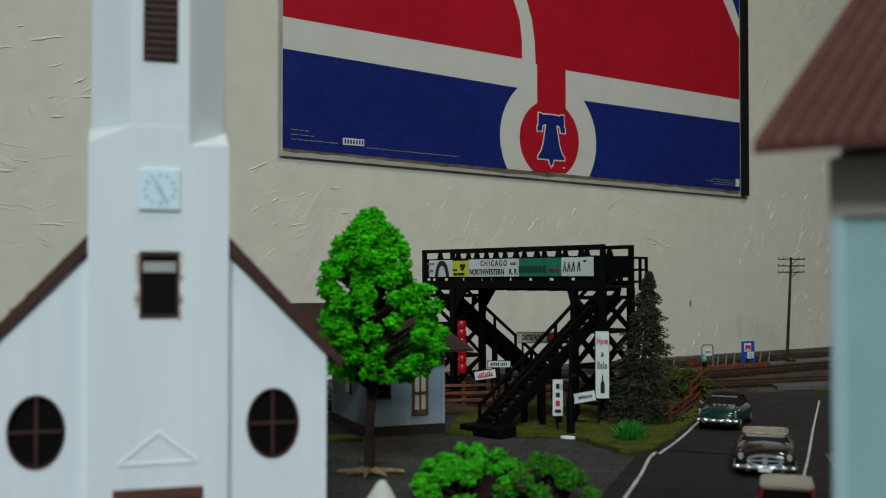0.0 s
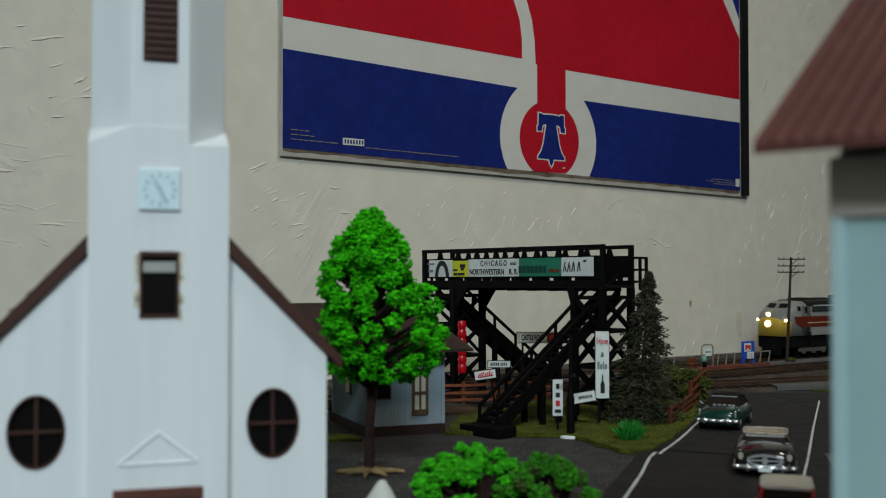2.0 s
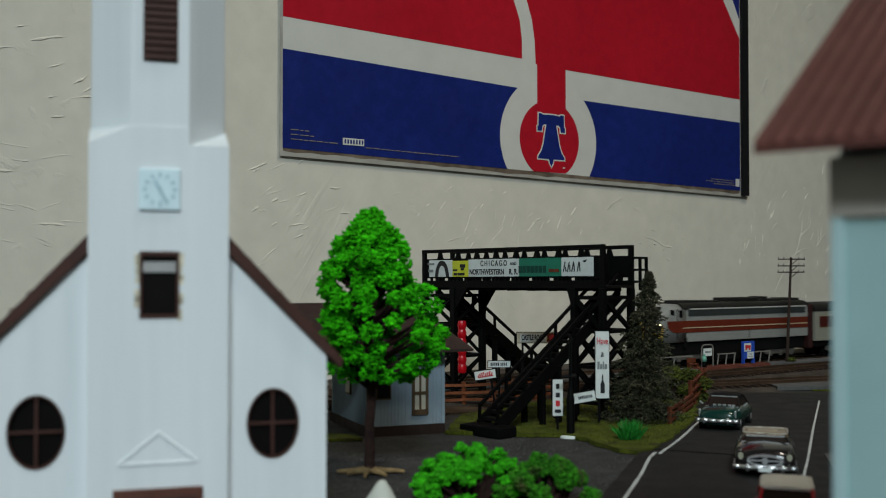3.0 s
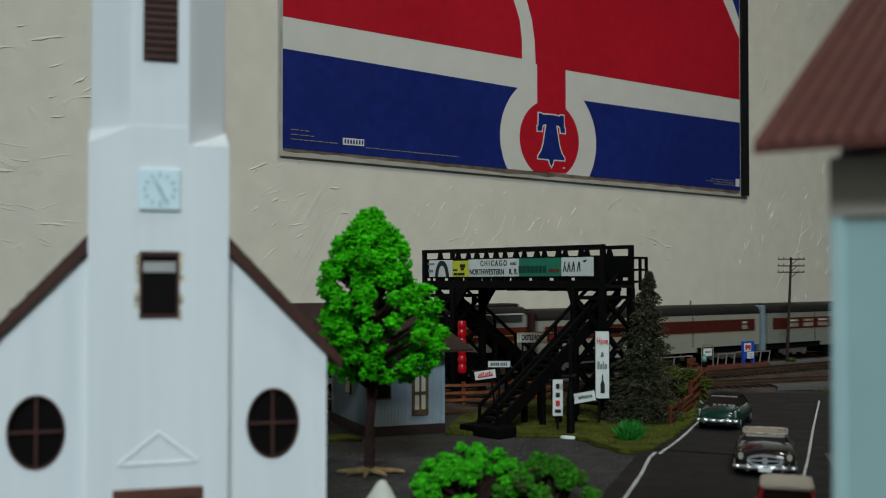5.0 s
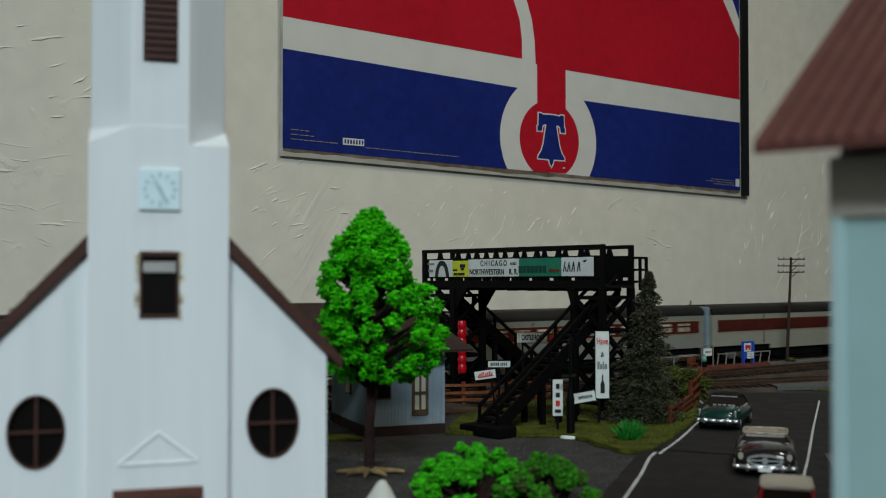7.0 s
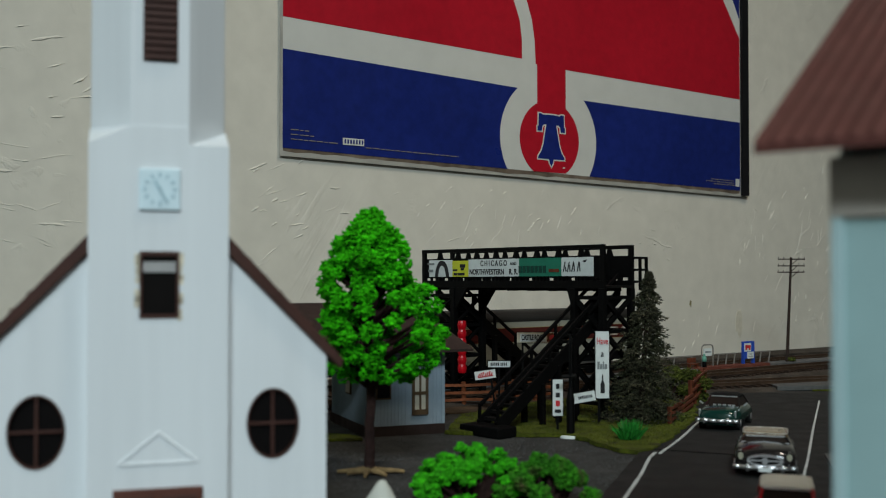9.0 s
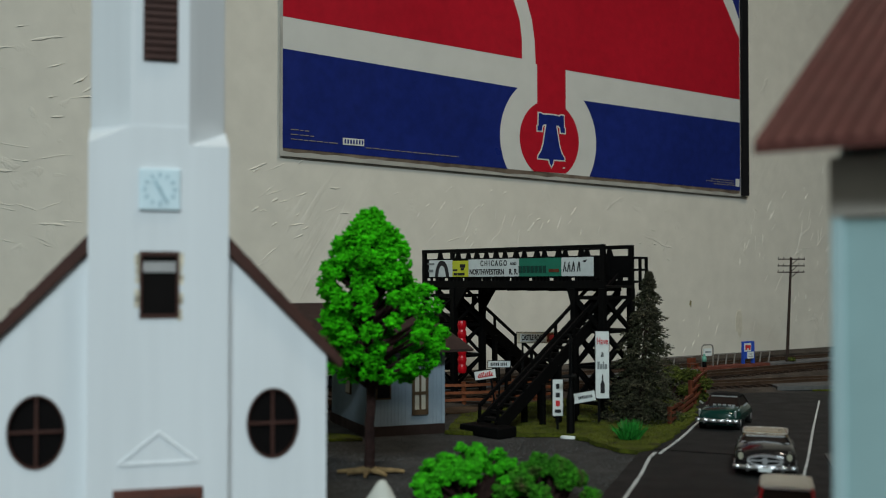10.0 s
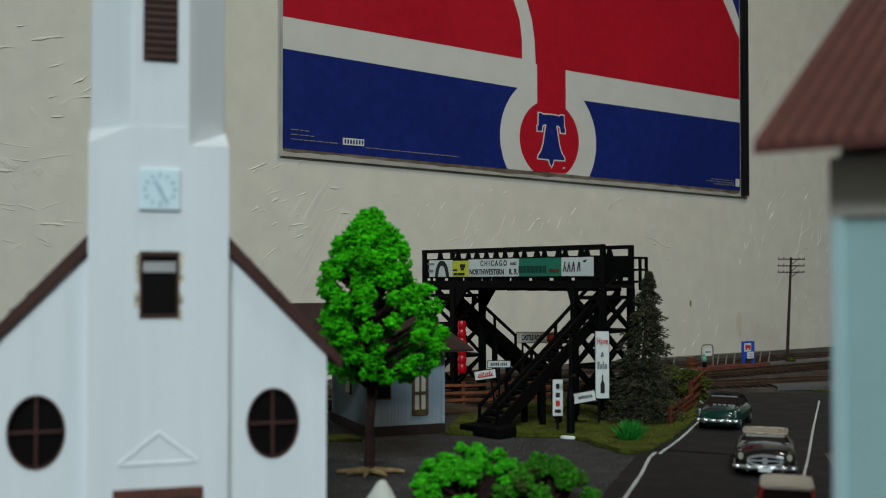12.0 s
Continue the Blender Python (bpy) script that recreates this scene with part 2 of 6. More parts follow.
def sheet(bm, pts, z0, z1):
    """An outline in x and y, extruded from z0 to z1."""
    f = [bm.verts.new((x, y, z0)) for x, y in pts]
    g = [bm.verts.new((x, y, z1)) for x, y in pts]
    bm.faces.new(f[::-1])
    bm.faces.new(g)
    for i in range(len(pts)):
        j = (i + 1) % len(pts)
        bm.faces.new((f[i], f[j], g[j], g[i]))


def loft(bm, rings, closed=True, caps=True):
    """Skin over rings of equally many points."""
    vs = [[bm.verts.new(p) for p in r] for r in rings]
    k = len(rings[0])
    for a, b in zip(vs, vs[1:]):
        for i in range(k if closed else k - 1):
            j = (i + 1) % k
            bm.faces.new((a[i], a[j], b[j], b[i]))
    if caps:
        bm.faces.new(vs[0][::-1])
        bm.faces.new(vs[-1])


def oval(cx, cz, rx, rz, n=32, a0=0.0, a1=360.0):
    full = abs(a1 - a0) >= 360
    k = n if full else n + 1
    return [(cx + rx * math.cos(radians(a0 + (a1 - a0) * i / n)), cz + rz * math.sin(radians(a0 + (a1 - a0) * i / n))) for i in range(k)]


def part(name, bm, mat, parent=None, label="", smooth=False, bevel=0.0):
    bmesh.ops.recalc_face_normals(bm, faces=bm.faces)
    me = bpy.data.meshes.new(name)
    bm.to_mesh(me)
    bm.free()
    me.materials.append(M[mat] if isinstance(mat, str) else mat)
    if smooth:
        for p in me.polygons:
            p.use_smooth = True
    ob = new(name, me)
    if parent:
        ob.parent = parent
    if label:
        tagged(ob, label)
    if bevel:
        mod = ob.modifiers.new("bevel", "BEVEL")
        mod.width, mod.segments, mod.limit_method = bevel, 2, "ANGLE"
    return ob


def boxes(name, mat, parent, *dims, label="", bevel=0.0):
    bm = bmesh.new()
    for d in dims:
        box(bm, *d)
    return part(name, bm, mat, parent, label, bevel=bevel)


def thing(name, m, label, category, group=""):
    ob = new(name)
    ob.empty_display_size = 0.01
    ob.matrix_world = m
    return tagged(ob, label, category, group)


def lettering(text, size, mat, parent, m, depth=0.0001, stretch=1.0, name="lettering", bold=0.012):
    cu = bpy.data.curves.new("text", "FONT")
    cu.body, cu.size, cu.extrude, cu.align_x, cu.align_y = text, size, depth, "CENTER", "CENTER"
    cu.offset = size * bold
    tmp = new("text", cu)
    me = bpy.data.meshes.new_from_object(tmp)
    bpy.data.objects.remove(tmp)
    me.transform(m @ pose(0, 0, 0, 90) @ Matrix.Diagonal((stretch, 1, 1, 1)))
    me.materials.append(M[mat])
    ob = new(name, me)
    ob.parent = parent
    return ob


# ---- the room ----
FLOOR_Z, CEIL_Z = -0.92, 1.52


def room():
    here = at(WALL, TURN)
    spots = dict(wall_north=(-2.6, 2.6, 0.0, 0.12), wall_south=(-2.6, 2.6, -3.72, -3.6),
                 wall_west=(-2.72, -2.6, -3.72, 0.12), wall_east=(2.6, 2.72, -3.72, 0.12))
    for name, (a, b, c, d) in spots.items():
        bm = bmesh.new()
        box(bm, a, b, c, d, FLOOR_Z, CEIL_Z)
        ob = part(name, bm, "plaster" if name == "wall_north" else "room_paint")
        ob.matrix_world = here
        tagged(ob, "cream wall with rough trowelled plaster" if name == "wall_north" else "plain cream painted wall",
               "wall", kind="structure")
    for name, z0, z1, mat, label in (("floor", FLOOR_Z - 0.1, FLOOR_Z, "carpet", "brown carpeted floor"),
                                     ("ceiling", CEIL_Z, CEIL_Z + 0.1, "ceiling", "white painted ceiling")):
        bm = bmesh.new()
        box(bm, -2.72, 2.72, -3.72, 0.12, z0, z1)
        ob = part(name, bm, mat)
        ob.matrix_world = here
        tagged(ob, label, name, kind="structure")



# assumed panel, never in view, housing the cool light behind the camera
def assumed_panel(x, y, wide, deep):
    ob = thing("assumed_ceiling_light", pose(x, y, CEIL_Z - 0.032), "assumed flat white ceiling light panel, out of view", "ceiling light", "ceiling lights")
    for a, b, c, d in ((-wide, wide, -deep - 0.02, -deep), (-wide, wide, deep, deep + 0.02), (-wide - 0.02, -wide, -deep - 0.02, deep + 0.02), (wide, wide + 0.02, -deep - 0.02, deep + 0.02)):
        boxes("frame", "ceiling", ob, (a, b, c, d, -0.004, 0.031))
    boxes("back_plate", "ceiling", ob, (-wide, wide, -deep, deep, 0.012, 0.020))


room()
assumed_panel(0.0, -1.75, 0.46, 0.31)


# made-up fixture, out of view, round the added warm spot
def added_spot():
    ob = thing("added_ceiling_spot", pose(0.55, 0.10, CEIL_Z), "added white square ceiling spot turned to the wall, out of view", "ceiling light", "ceiling lights")
    boxes("mounting_plate", "ceiling", ob, (-0.06, 0.06, -0.06, 0.06, -0.012, 0.0), bevel=0.002)
    tilt = look((0, 0, -0.050), (-0.49, 0.70, -1.39))
    bm = bmesh.new()
    for a, b, c, d in ((-0.10, 0.10, 0.085, 0.10), (-0.10, 0.10, -0.10, -0.085), (-0.10, -0.085, -0.085, 0.085), (0.085, 0.10, -0.085, 0.085)):
        box(bm, a, b, c, d, 0.0, 0.020, tilt)
    box(bm, -0.085, 0.085, -0.085, 0.085, 0.010, 0.018, tilt)
    part("lamp_head", bm, "ceiling", ob)


added_spot()


# ---- the layout's ground ----
def ground():
    bm = bmesh.new()
    box(bm, -2.2, 2.0, -1.5, -0.003, -0.06, 0.0)
    ob = part("ground", bm, "gravel")
    ob.matrix_world = at(WALL, TURN)
    tagged(ob, "dark grey gravel-textured board of a model railway", "ground", kind="structure")
    bm = bmesh.new()
    for s in (-2.1, -0.6, 0.8, 1.9):
        for b in (-1.42, -0.1):
            box(bm, s - 0.03, s + 0.03, b - 0.03, b + 0.03, FLOOR_Z, -0.06)
    ob = part("table_frame", bm, "pole")
    ob.matrix_world = at(WALL, TURN)
    tagged(ob, "plain wooden legs under the layout board", "table legs", kind="structure")


ground()


def road():
    bm = bmesh.new()
    sheet(bm, [(0.005, 0.24), (0.150, 0.24), (0.255, 0.70), (0.155, 0.70), (0.133, 0.582), (0.0885, 0.478), (0.056, 0.38)], 0.0002, 0.0012)
    ob = tagged(part("road", bm, "asphalt"), "dark asphalt road sheet with white edge lines", "road", kind="structure")
    def line(pts, wide):
        """A thin painted line along a bent run of points."""
        pts = [Vector((*p, 0)) for p in pts]
        run = []
        for a, b, c, d in zip([pts[0]] + pts[:-2], pts[:-1], pts[1:], pts[2:] + [pts[-1]]):
            for k in range(6):
                u = k / 6
                run.append(0.5 * (2 * b + (c - a) * u + (2 * a - 5 * b + 4 * c - d) * u * u + (3 * b - a - 3 * c + d) * u ** 3))
        run.append(pts[-1])
        rg = random.Random(len(run))
        left, right = [], []
        for k, q in enumerate(run):
            way = (run[min(k + 1, len(run) - 1)] - run[max(k - 1, 0)]).normalized()
            off = Vector((-way.y, way.x, 0)) * wide / 2 * rg.uniform(0.85, 1.12)
            left.append((q + off)[:2])
            right.append((q - off)[:2])
        bm = bmesh.new()
        sheet(bm, right + left[::-1], 0.001, 0.0016)
        part("edge_line", bm, "line", ob, "worn white road line")

    line([(0.0195, 0.24), (0.0480, 0.326), (0.0659, 0.3823), (0.0774, 0.4190), (0.0870, 0.4530), (0.0926, 0.4680)], 0.0013)
    line([(0.0940, 0.4653), (0.0965, 0.4712), (0.1117, 0.5062), (0.1301, 0.5529), (0.1373, 0.5719)], 0.0012)
    line([(0.1377, 0.41), (0.1441, 0.4272), (0.1569, 0.4608), (0.1888, 0.5466), (0.2297, 0.6546)], 0.0010)


road()


# ---- the poster on the wall ----
def poster():
    top = 0.86
    ob = thing("poster", at(WALL, TURN), "large red, white and blue poster in clear sleeve on wall", "poster")

    def low(s):
        return 0.163 - 0.0184 * (s + 0.4204)

    def layer(name, pts, k, mat, label=""):
        bm = bmesh.new()
        slab(bm, pts, -0.00016 * k - 0.0024, -0.00016 * (k - 1) - 0.0024)
        return part(name, bm, mat, ob, label)

    layer("sleeve", [(-0.4226, 0.1577), (0.0432, 0.1488), (0.0432, top), (-0.4226, top)], 0, "sleeve", "clear plastic sleeve edge")
    layer("paper", [(-0.4204, low(-0.4204)), (0.042, low(0.042)), (0.042, top), (-0.4204, top)], 1, "poster_white")
    rg = random.Random(8)
    steps = [-0.4200 + 0.4615 * i / 46 for i in range(47)]
    wavy = [(s, low(s) - 0.0026 - rg.uniform(-0.0005, 0.0006) - 0.0006 * math.sin(s * 21)) for s in steps]
    # wavy brown strip: dirt and the poster's shade in one colour
    layer("dirt_shade_strip", wavy + [(s, low(s) + 0.0004) for s in steps[::-1]], 0.45, "sleeve_dirt_shade", "brown strip of dirt and shade below the poster")
    layer("red_field", [(-0.4204, 0.2512), (-0.2147, 0.2463), (-0.2149, 0.262), (-0.2170, 0.276), (-0.2231, 0.2916),
                        (-0.235, 0.310), (-0.252, 0.330), (-0.28, 0.36), (-0.28, 0.70), (-0.4204, 0.70)], 2, "poster_red")
    layer("red_field", [(-0.1993, 0.203), (-0.1993, 0.2434), (-0.2008, 0.2436), (-0.2018, 0.262), (-0.2045, 0.278), (-0.2101, 0.2936),
                        (-0.222, 0.312), (-0.240, 0.335), (-0.262, 0.36), (-0.262, 0.70), (-0.02, 0.70), (-0.02, 0.39), (0.0196, 0.3273),
                        (0.042, 0.2941), (0.042, 0.2382), (-0.1697, 0.2423), (-0.1697, 0.203)], 2, "poster_red")
    cx, cz, r1, r2 = -0.1865, 0.1850, 0.0307, 0.0500

    def arc(r, a0, a1, n=40):
        return [p for p in oval(cx, cz, r, r, n, a0, a1) if p[1] > low(p[0])]

    left, right = arc(r2, 130.5, 240), arc(r2, -60, 43.5)
    layer("blue_field", [(-0.4204, 0.2295), *left, (left[-1][0] + 0.001, low(left[-1][0])), (-0.4204, low(-0.4204))], 2, "poster_blue")
    layer("blue_field", [(right[0][0], low(right[0][0])), *right, (0.042, 0.2169), (0.042, low(0.042))], 2, "poster_blue")
    layer("blue_field", [(0.0420, 0.3120), (0.0420, 0.42), (0.0040, 0.42), (0.0040, 0.3800), (0.0300, 0.3340)], 2, "poster_blue")
    disc = arc(r1, -90, 270, 56)
    layer("red_disc", disc, 3, "poster_red")
    half = [(0.0040, 0.0166), (0.0085, 0.0162), (0.0104, 0.0172), (0.0130, 0.0170), (0.0132, 0.0076), (0.0142, 0.0070), (0.0142, 0.0034), (0.0098, 0.0034), (0.0094, 0.0070),
            (0.0076, 0.0088), (0.0050, 0.0086), (0.0058, 0.0052), (0.0070, -0.0010), (0.0080, -0.0066), (0.0102, -0.0124), (0.0136, -0.0170), (0.0136, -0.0184), (0.0022, -0.0186), (0.0016, -0.0218)]
    bell = [(0.0, 0.0166)] + half + [(0.0, -0.0240)] + [(-x, z) for x, z in half[::-1]]

    def grown(pts, d):
        """The outline pushed out by d."""
        out = []
        for i in range(len(pts)):
            a, b, c = (Vector((*pts[(i + k) % len(pts)], 0)) for k in (-1, 0, 1))
            n1, n2 = Vector((-(b - a).y, (b - a).x, 0)).normalized(), Vector((-(c - b).y, (c - b).x, 0)).normalized()
            m = (n1 + n2) / max(0.6, 1 + n1.dot(n2))
            out.append((b.x + m.x * d, b.y + m.y * d))
        return out

    bx, bz = cx + 0.0013, cz + 0.0030
    layer("bell_outline", [(bx + x, bz + z) for x, z in grown(bell, 0.0011)], 4, "poster_white")
    layer("bell_shape", [(bx + x, bz + z) for x, z in bell], 5, "poster_blue")
    boxes("trade_mark", "poster_white", ob, (cx + 0.0132, cx + 0.0152, -0.0034, -0.0030, cz - 0.0222, cz - 0.0212))

    def print_row(s0, s1, dz, high):
        """A row of tiny print: one bar a word."""
        s = s0
        while s < s1:
            wide = min(rg.uniform(0.0022, 0.0070), s1 - s)
            z = low(s) + dz
            boxes("small_print", "bench_grey", ob, (s, s + wide, -0.0031, -0.0027, z - high / 2, z + high / 2))
            s += wide + 0.0011

    for s0, s1, dz in ((-0.4145, -0.4010, 0.0128), (-0.4145, -0.3970, 0.0096), (-0.4145, -0.3780, 0.0064), (-0.3560, -0.2760, 0.0054),
                       (0.0030, 0.0340, 0.0082), (-0.0040, 0.0340, 0.0062), (0.0060, 0.0340, 0.0042)):
        print_row(s0, s1, dz, 0.0006)
    z = low(-0.365) + 0.0086
    mark = boxes("maker_mark", "poster_white", ob, (-0.3745, -0.3575, -0.0031, -0.0027, z - 0.0024, z + 0.0024))
    for i in range(7):
        boxes("plain_mark", "poster_blue", mark, (-0.3733 + i * 0.0023, -0.3722 + i * 0.0023, -0.0034, -0.0030, z - 0.0014, z + 0.0014))
    boxes("league_mark", "poster_white", ob, (0.0355, 0.0405, -0.0031, -0.0027, low(0.038) + 0.0035, low(0.038) + 0.0105))
    slab_edge = bmesh.new()
    box(slab_edge, 0.0434, 0.0522, -0.0048, -0.0002, 0.1500, top)
    part("frame_edge", slab_edge, "frame_black", ob, "black frame edge")


poster()


# ---- the white church ----
def ring_wall(bm, cx, cz, rx, rz, x0, x1, z0, z1, y0, y1, n=40):
    """A rectangular wall panel with an oval hole through it."""
    inner = oval(cx, cz, rx, rz, n)
    outer = []
    for x, z in inner:
        dx, dz = x - cx, z - cz
        k = min((((x1 if dx > 0 else x0) - cx) / dx) if abs(dx) > 1e-9 else 1e9, (((z1 if dz > 0 else z0) - cz) / dz) if abs(dz) > 1e-9 else 1e9)
        outer.append((cx + dx * k, cz + dz * k))
    for px, pz in ((x0, z0), (x1, z0), (x1, z1), (x0, z1)):
        near = min(range(n), key=lambda i: (outer[i][0] - px) ** 2 + (outer[i][1] - pz) ** 2)
        outer[near] = (px, pz)
    for (a, b) in ((inner, outer),):
        vi0 = [bm.verts.new((x, y0, z)) for x, z in a]
        vo0 = [bm.verts.new((x, y0, z)) for x, z in b]
        vi1 = [bm.verts.new((x, y1, z)) for x, z in a]
        for i in range(n):
            j = (i + 1) % n
            bm.faces.new((vi0[i], vi0[j], vo0[j], vo0[i]))
            bm.faces.new((vi0[i], vi0[j], vi1[j], vi1[i]))


def church():
    ob = thing("church", pose(-0.0717, 0.27, 0, 0, 0, 16.7), "white plastic model church with brown roof and clock tower", "church")
    half, eave, k = 0.0428, 0.0605, 1.02
    apex = 0.1015
    tw = 0.0170
    # facade: plain blocks round the tower, each round window in a panel of its own
    bm = bmesh.new()
    for sx in (-1, 1):
        cx = sx * 0.0288
        x0, x1 = sorted((sx * tw, sx * half))
        ring_wall(bm, cx, 0.0409, 0.0068, 0.0091, x0, x1, 0.028, 0.054, 0.0, 0.003)
        box(bm, x0, x1, 0.0, 0.003, 0.0, 0.028)
        slab(bm, [(sx * tw, 0.054), (sx * half, 0.054), (sx * half, eave), (sx * tw, apex - tw * k)], 0.0, 0.003)
    bmesh.ops.remove_doubles(bm, verts=bm.verts, dist=1e-6)
    part("facade", bm, "white", ob)
    boxes("side_wall", "white", ob, (-half, -half + 0.003, 0.003, 0.105, 0, eave))
    boxes("side_wall", "white", ob, (half - 0.003, half, 0.003, 0.105, 0, eave))
    bm = bmesh.new()
    slab(bm, [(-half, 0), (half, 0), (half, eave), (0, apex), (-half, eave)], 0.105, 0.108)
    part("rear_wall", bm, "white", ob)
    for sx in (-1, 1):
        bm = bmesh.new()
        e, t = 0.0465, 0.0042
        a = tw
        slab(bm, [(sx * a, apex - a * k + 0.0005), (sx * e, apex - e * k + 0.0005), (sx * (e + 0.0006), apex - e * k + t * 0.75), (sx * a, apex - a * k + t * 1.25)], -0.0016, 0.030)
        slab(bm, [(0, apex + 0.0005), (sx * e, apex - e * k + 0.0005), (sx * (e + 0.0006), apex - e * k + t * 0.75), (0, apex + t * 1.25)], 0.030, 0.112)
        roof = part("roof", bm, "brown", ob, "dark brown plastic roof with shingle courses", bevel=0.0003)
        for i in range(5, 11):
            f = (i + 0.6) / 11.5
            bm = bmesh.new()
            rod(bm, (sx * e * f, -0.0012, apex - e * f * k + t * 1.12), (sx * e * f, 0.1118, apex - e * f * k + t * 1.12), 0.0005, 0.0006)
            part("shingle_course", bm, "brown", roof)
    # tower
    front = -0.0036
    bm = bmesh.new()
    shoulder = 0.1118
    for (a, b, c, d) in ((-tw, -0.0048, 0, shoulder), (0.0048, tw, 0, shoulder), (-0.0048, 0.0048, 0.0264, 0.0686), (-0.0048, 0.0048, 0.0851, shoulder)):
        box(bm, a, b, front, 0.004, c, d)
    box(bm, -tw, tw, 0.004, 0.032, 0, shoulder)
    # corners cut from square to eight sides
    r = tw
    q = r * 0.4142
    octo = [(-q, -r), (q, -r), (r, -q), (r, q), (q, r), (-q, r), (-r, q), (-r, -q)]
    mid = front + r
    square = [(-q, -r), (q, -r), (r, -r), (r, r), (q, r), (-q, r), (-r, r), (-r, -r)]
    loft(bm, [[(x, mid + y, shoulder) for x, y in square], [(x, mid + y, shoulder + 0.0046) for x, y in octo]])
    bmesh.ops.remove_doubles(bm, verts=bm.verts, dist=1e-6)
    part("tower", bm, "white", ob)
    bm = bmesh.new()
    r2 = r * 0.985
    q2 = q
    o2 = [(-q2, -r2), (q2, -r2), (r2, -q2), (r2, q2), (q2, r2), (-q2, r2), (-r2, q2), (-r2, -q2)]
    loft(bm, [[(x, mid + y, shoulder + 0.0025) for x, y in o2], [(x, mid + y, 0.1685) for x, y in o2]])
    part("belfry", bm, "white", ob, bevel=0.0003)
    bm = bmesh.new()
    loft(bm, [[(x * 1.08, mid + y * 1.08, 0.1685) for x, y in o2], [(x * 0.05, mid + y * 0.05, 0.225) for x, y in o2]])
    part("spire", bm, "brown", ob)
    # louvre in the belfry's front
    lf = mid - r2
    lou = boxes("louvre", "brown", ob, (-0.0042, 0.0042, lf - 0.0005, lf + 0.0005, 0.1328, 0.1600), label="brown slatted belfry louvre")
    for i in range(15):
        z = 0.1338 + i * 0.0018
        bm = bmesh.new()
        rod(bm, (-0.0038, lf - 0.0008, z), (0.0038, lf - 0.0008, z), 0.0009, 0.0011)
        part("slat", bm, "brown", lou)
    # clock
    clock = boxes("clock", "dial", ob, (-0.0050, 0.0050, front - 0.0009, front, 0.0954, 0.1058), label="pale blue square clock face", bevel=0.0003)
    bm = bmesh.new()
    cz = 0.1006
    for i in range(12):
        a = i * math.tau / 12
        m = pose(math.sin(a) * 0.0036, front - 0.0010, cz + math.cos(a) * 0.0036, 0, math.degrees(a), 0)
        box(bm, -0.0003, 0.0003, -0.0001, 0.0001, -0.0005, 0.0005, m)
    part("hour_marks", bm, "dial_ink", clock)
    for name, a, ln in (("hour_hand", -28, 0.0026), ("minute_hand", 152, 0.0032)):
        bm = bmesh.new()
        box(bm, -0.00035, 0.00035, -0.0001, 0.0002, -0.0003, ln, pose(0, front - 0.0012, cz, 0, a, 0))
        part(name, bm, "dial_ink", clock)
    # tower window
    win = boxes("window", "brown", ob, (-0.0048, 0.0048, front - 0.0003, front + 0.0006, 0.0841, 0.0852), (-0.0048, 0.0048, front - 0.0003, front + 0.0006, 0.0685, 0.0695),
                (-0.0048, -0.0041, front - 0.0003, front + 0.0006, 0.0695, 0.0841), (0.0041, 0.0048, front - 0.0003, front + 0.0006, 0.0695, 0.0841))
    boxes("pane", "dark_glass", win, (-0.0042, 0.0042, front + 0.0012, front + 0.0018, 0.0690, 0.0840))
    boxes("blind", "blind", win, (-0.0040, 0.0040, front + 0.0004, front + 0.0010, 0.0800, 0.0826), label="pale half-lowered blind")
    bm = bmesh.new()
    rng = random.Random(4)
    for i in range(14):
        sx = rng.choice((-1, 1))
        x, z = sx * (0.0050 + rng.random() * 0.0003), 0.0684 + rng.random() * 0.016
        w, h = 0.0004 + rng.random() * 0.0005, 0.0006 + rng.random() * 0.0012
        box(bm, x - w, x + w, front - 0.00012, front + 0.0001, z - h, z + h)
    part("glue_stain", bm, "glue", win, "yellowed glue marks")
    # gable ornament
    bm = bmesh.new()
    p = [(-0.0095, 0.0326), (0.0095, 0.0326), (0, 0.0402)]
    for a, b in zip(p, p[1:] + p[:1]):
        rod(bm, (a[0], front - 0.0000, a[1]), (b[0], front - 0.0000, b[1]), 0.0006, 0.0008)
    part("pediment", bm, "white", ob, bevel=0.0002)
    door = boxes("door", "brown_light", ob, (-0.0108, 0.0108, front - 0.0010, front + 0.0002, 0.0, 0.0265), label="red-brown double door", bevel=0.0003)
    for sx in (-1, 1):
        boxes("door_panel", "brown", door, (sx * 0.0052 - 0.0042, sx * 0.0052 + 0.0042, front - 0.0014, front - 0.0009, 0.002, 0.0245), bevel=0.0003)
    # round windows
    for sx in (-1, 1):
        cx, cz, rx, rz = sx * 0.0288, 0.0409, 0.0068, 0.0091
        bm = bmesh.new()
        o, i_ = oval(cx, cz, rx, rz, 40), oval(cx, cz, rx - 0.0005, rz - 0.0005, 40)
        for y0, y1 in ((-0.0003, 0.0012),):
            a = [[bm.verts.new((x, y, z)) for x, z in pts] for y, pts in ((y0, o), (y0, i_), (y1, i_), (y1, o))]
            for u in range(4):
                for v in range(40):
                    w = (v + 1) % 40
                    bm.faces.new((a[u][v], a[u][w], a[(u + 1) % 4][w], a[(u + 1) % 4][v]))
        rw = part("round_window", bm, "brown", ob, "oval window with brown frame and cross bars")
        bm = bmesh.new()
        slab(bm, oval(cx, cz, rx - 0.0003, rz - 0.0003, 40), 0.0016, 0.0022)
        part("pane", bm, "dark_glass", rw)
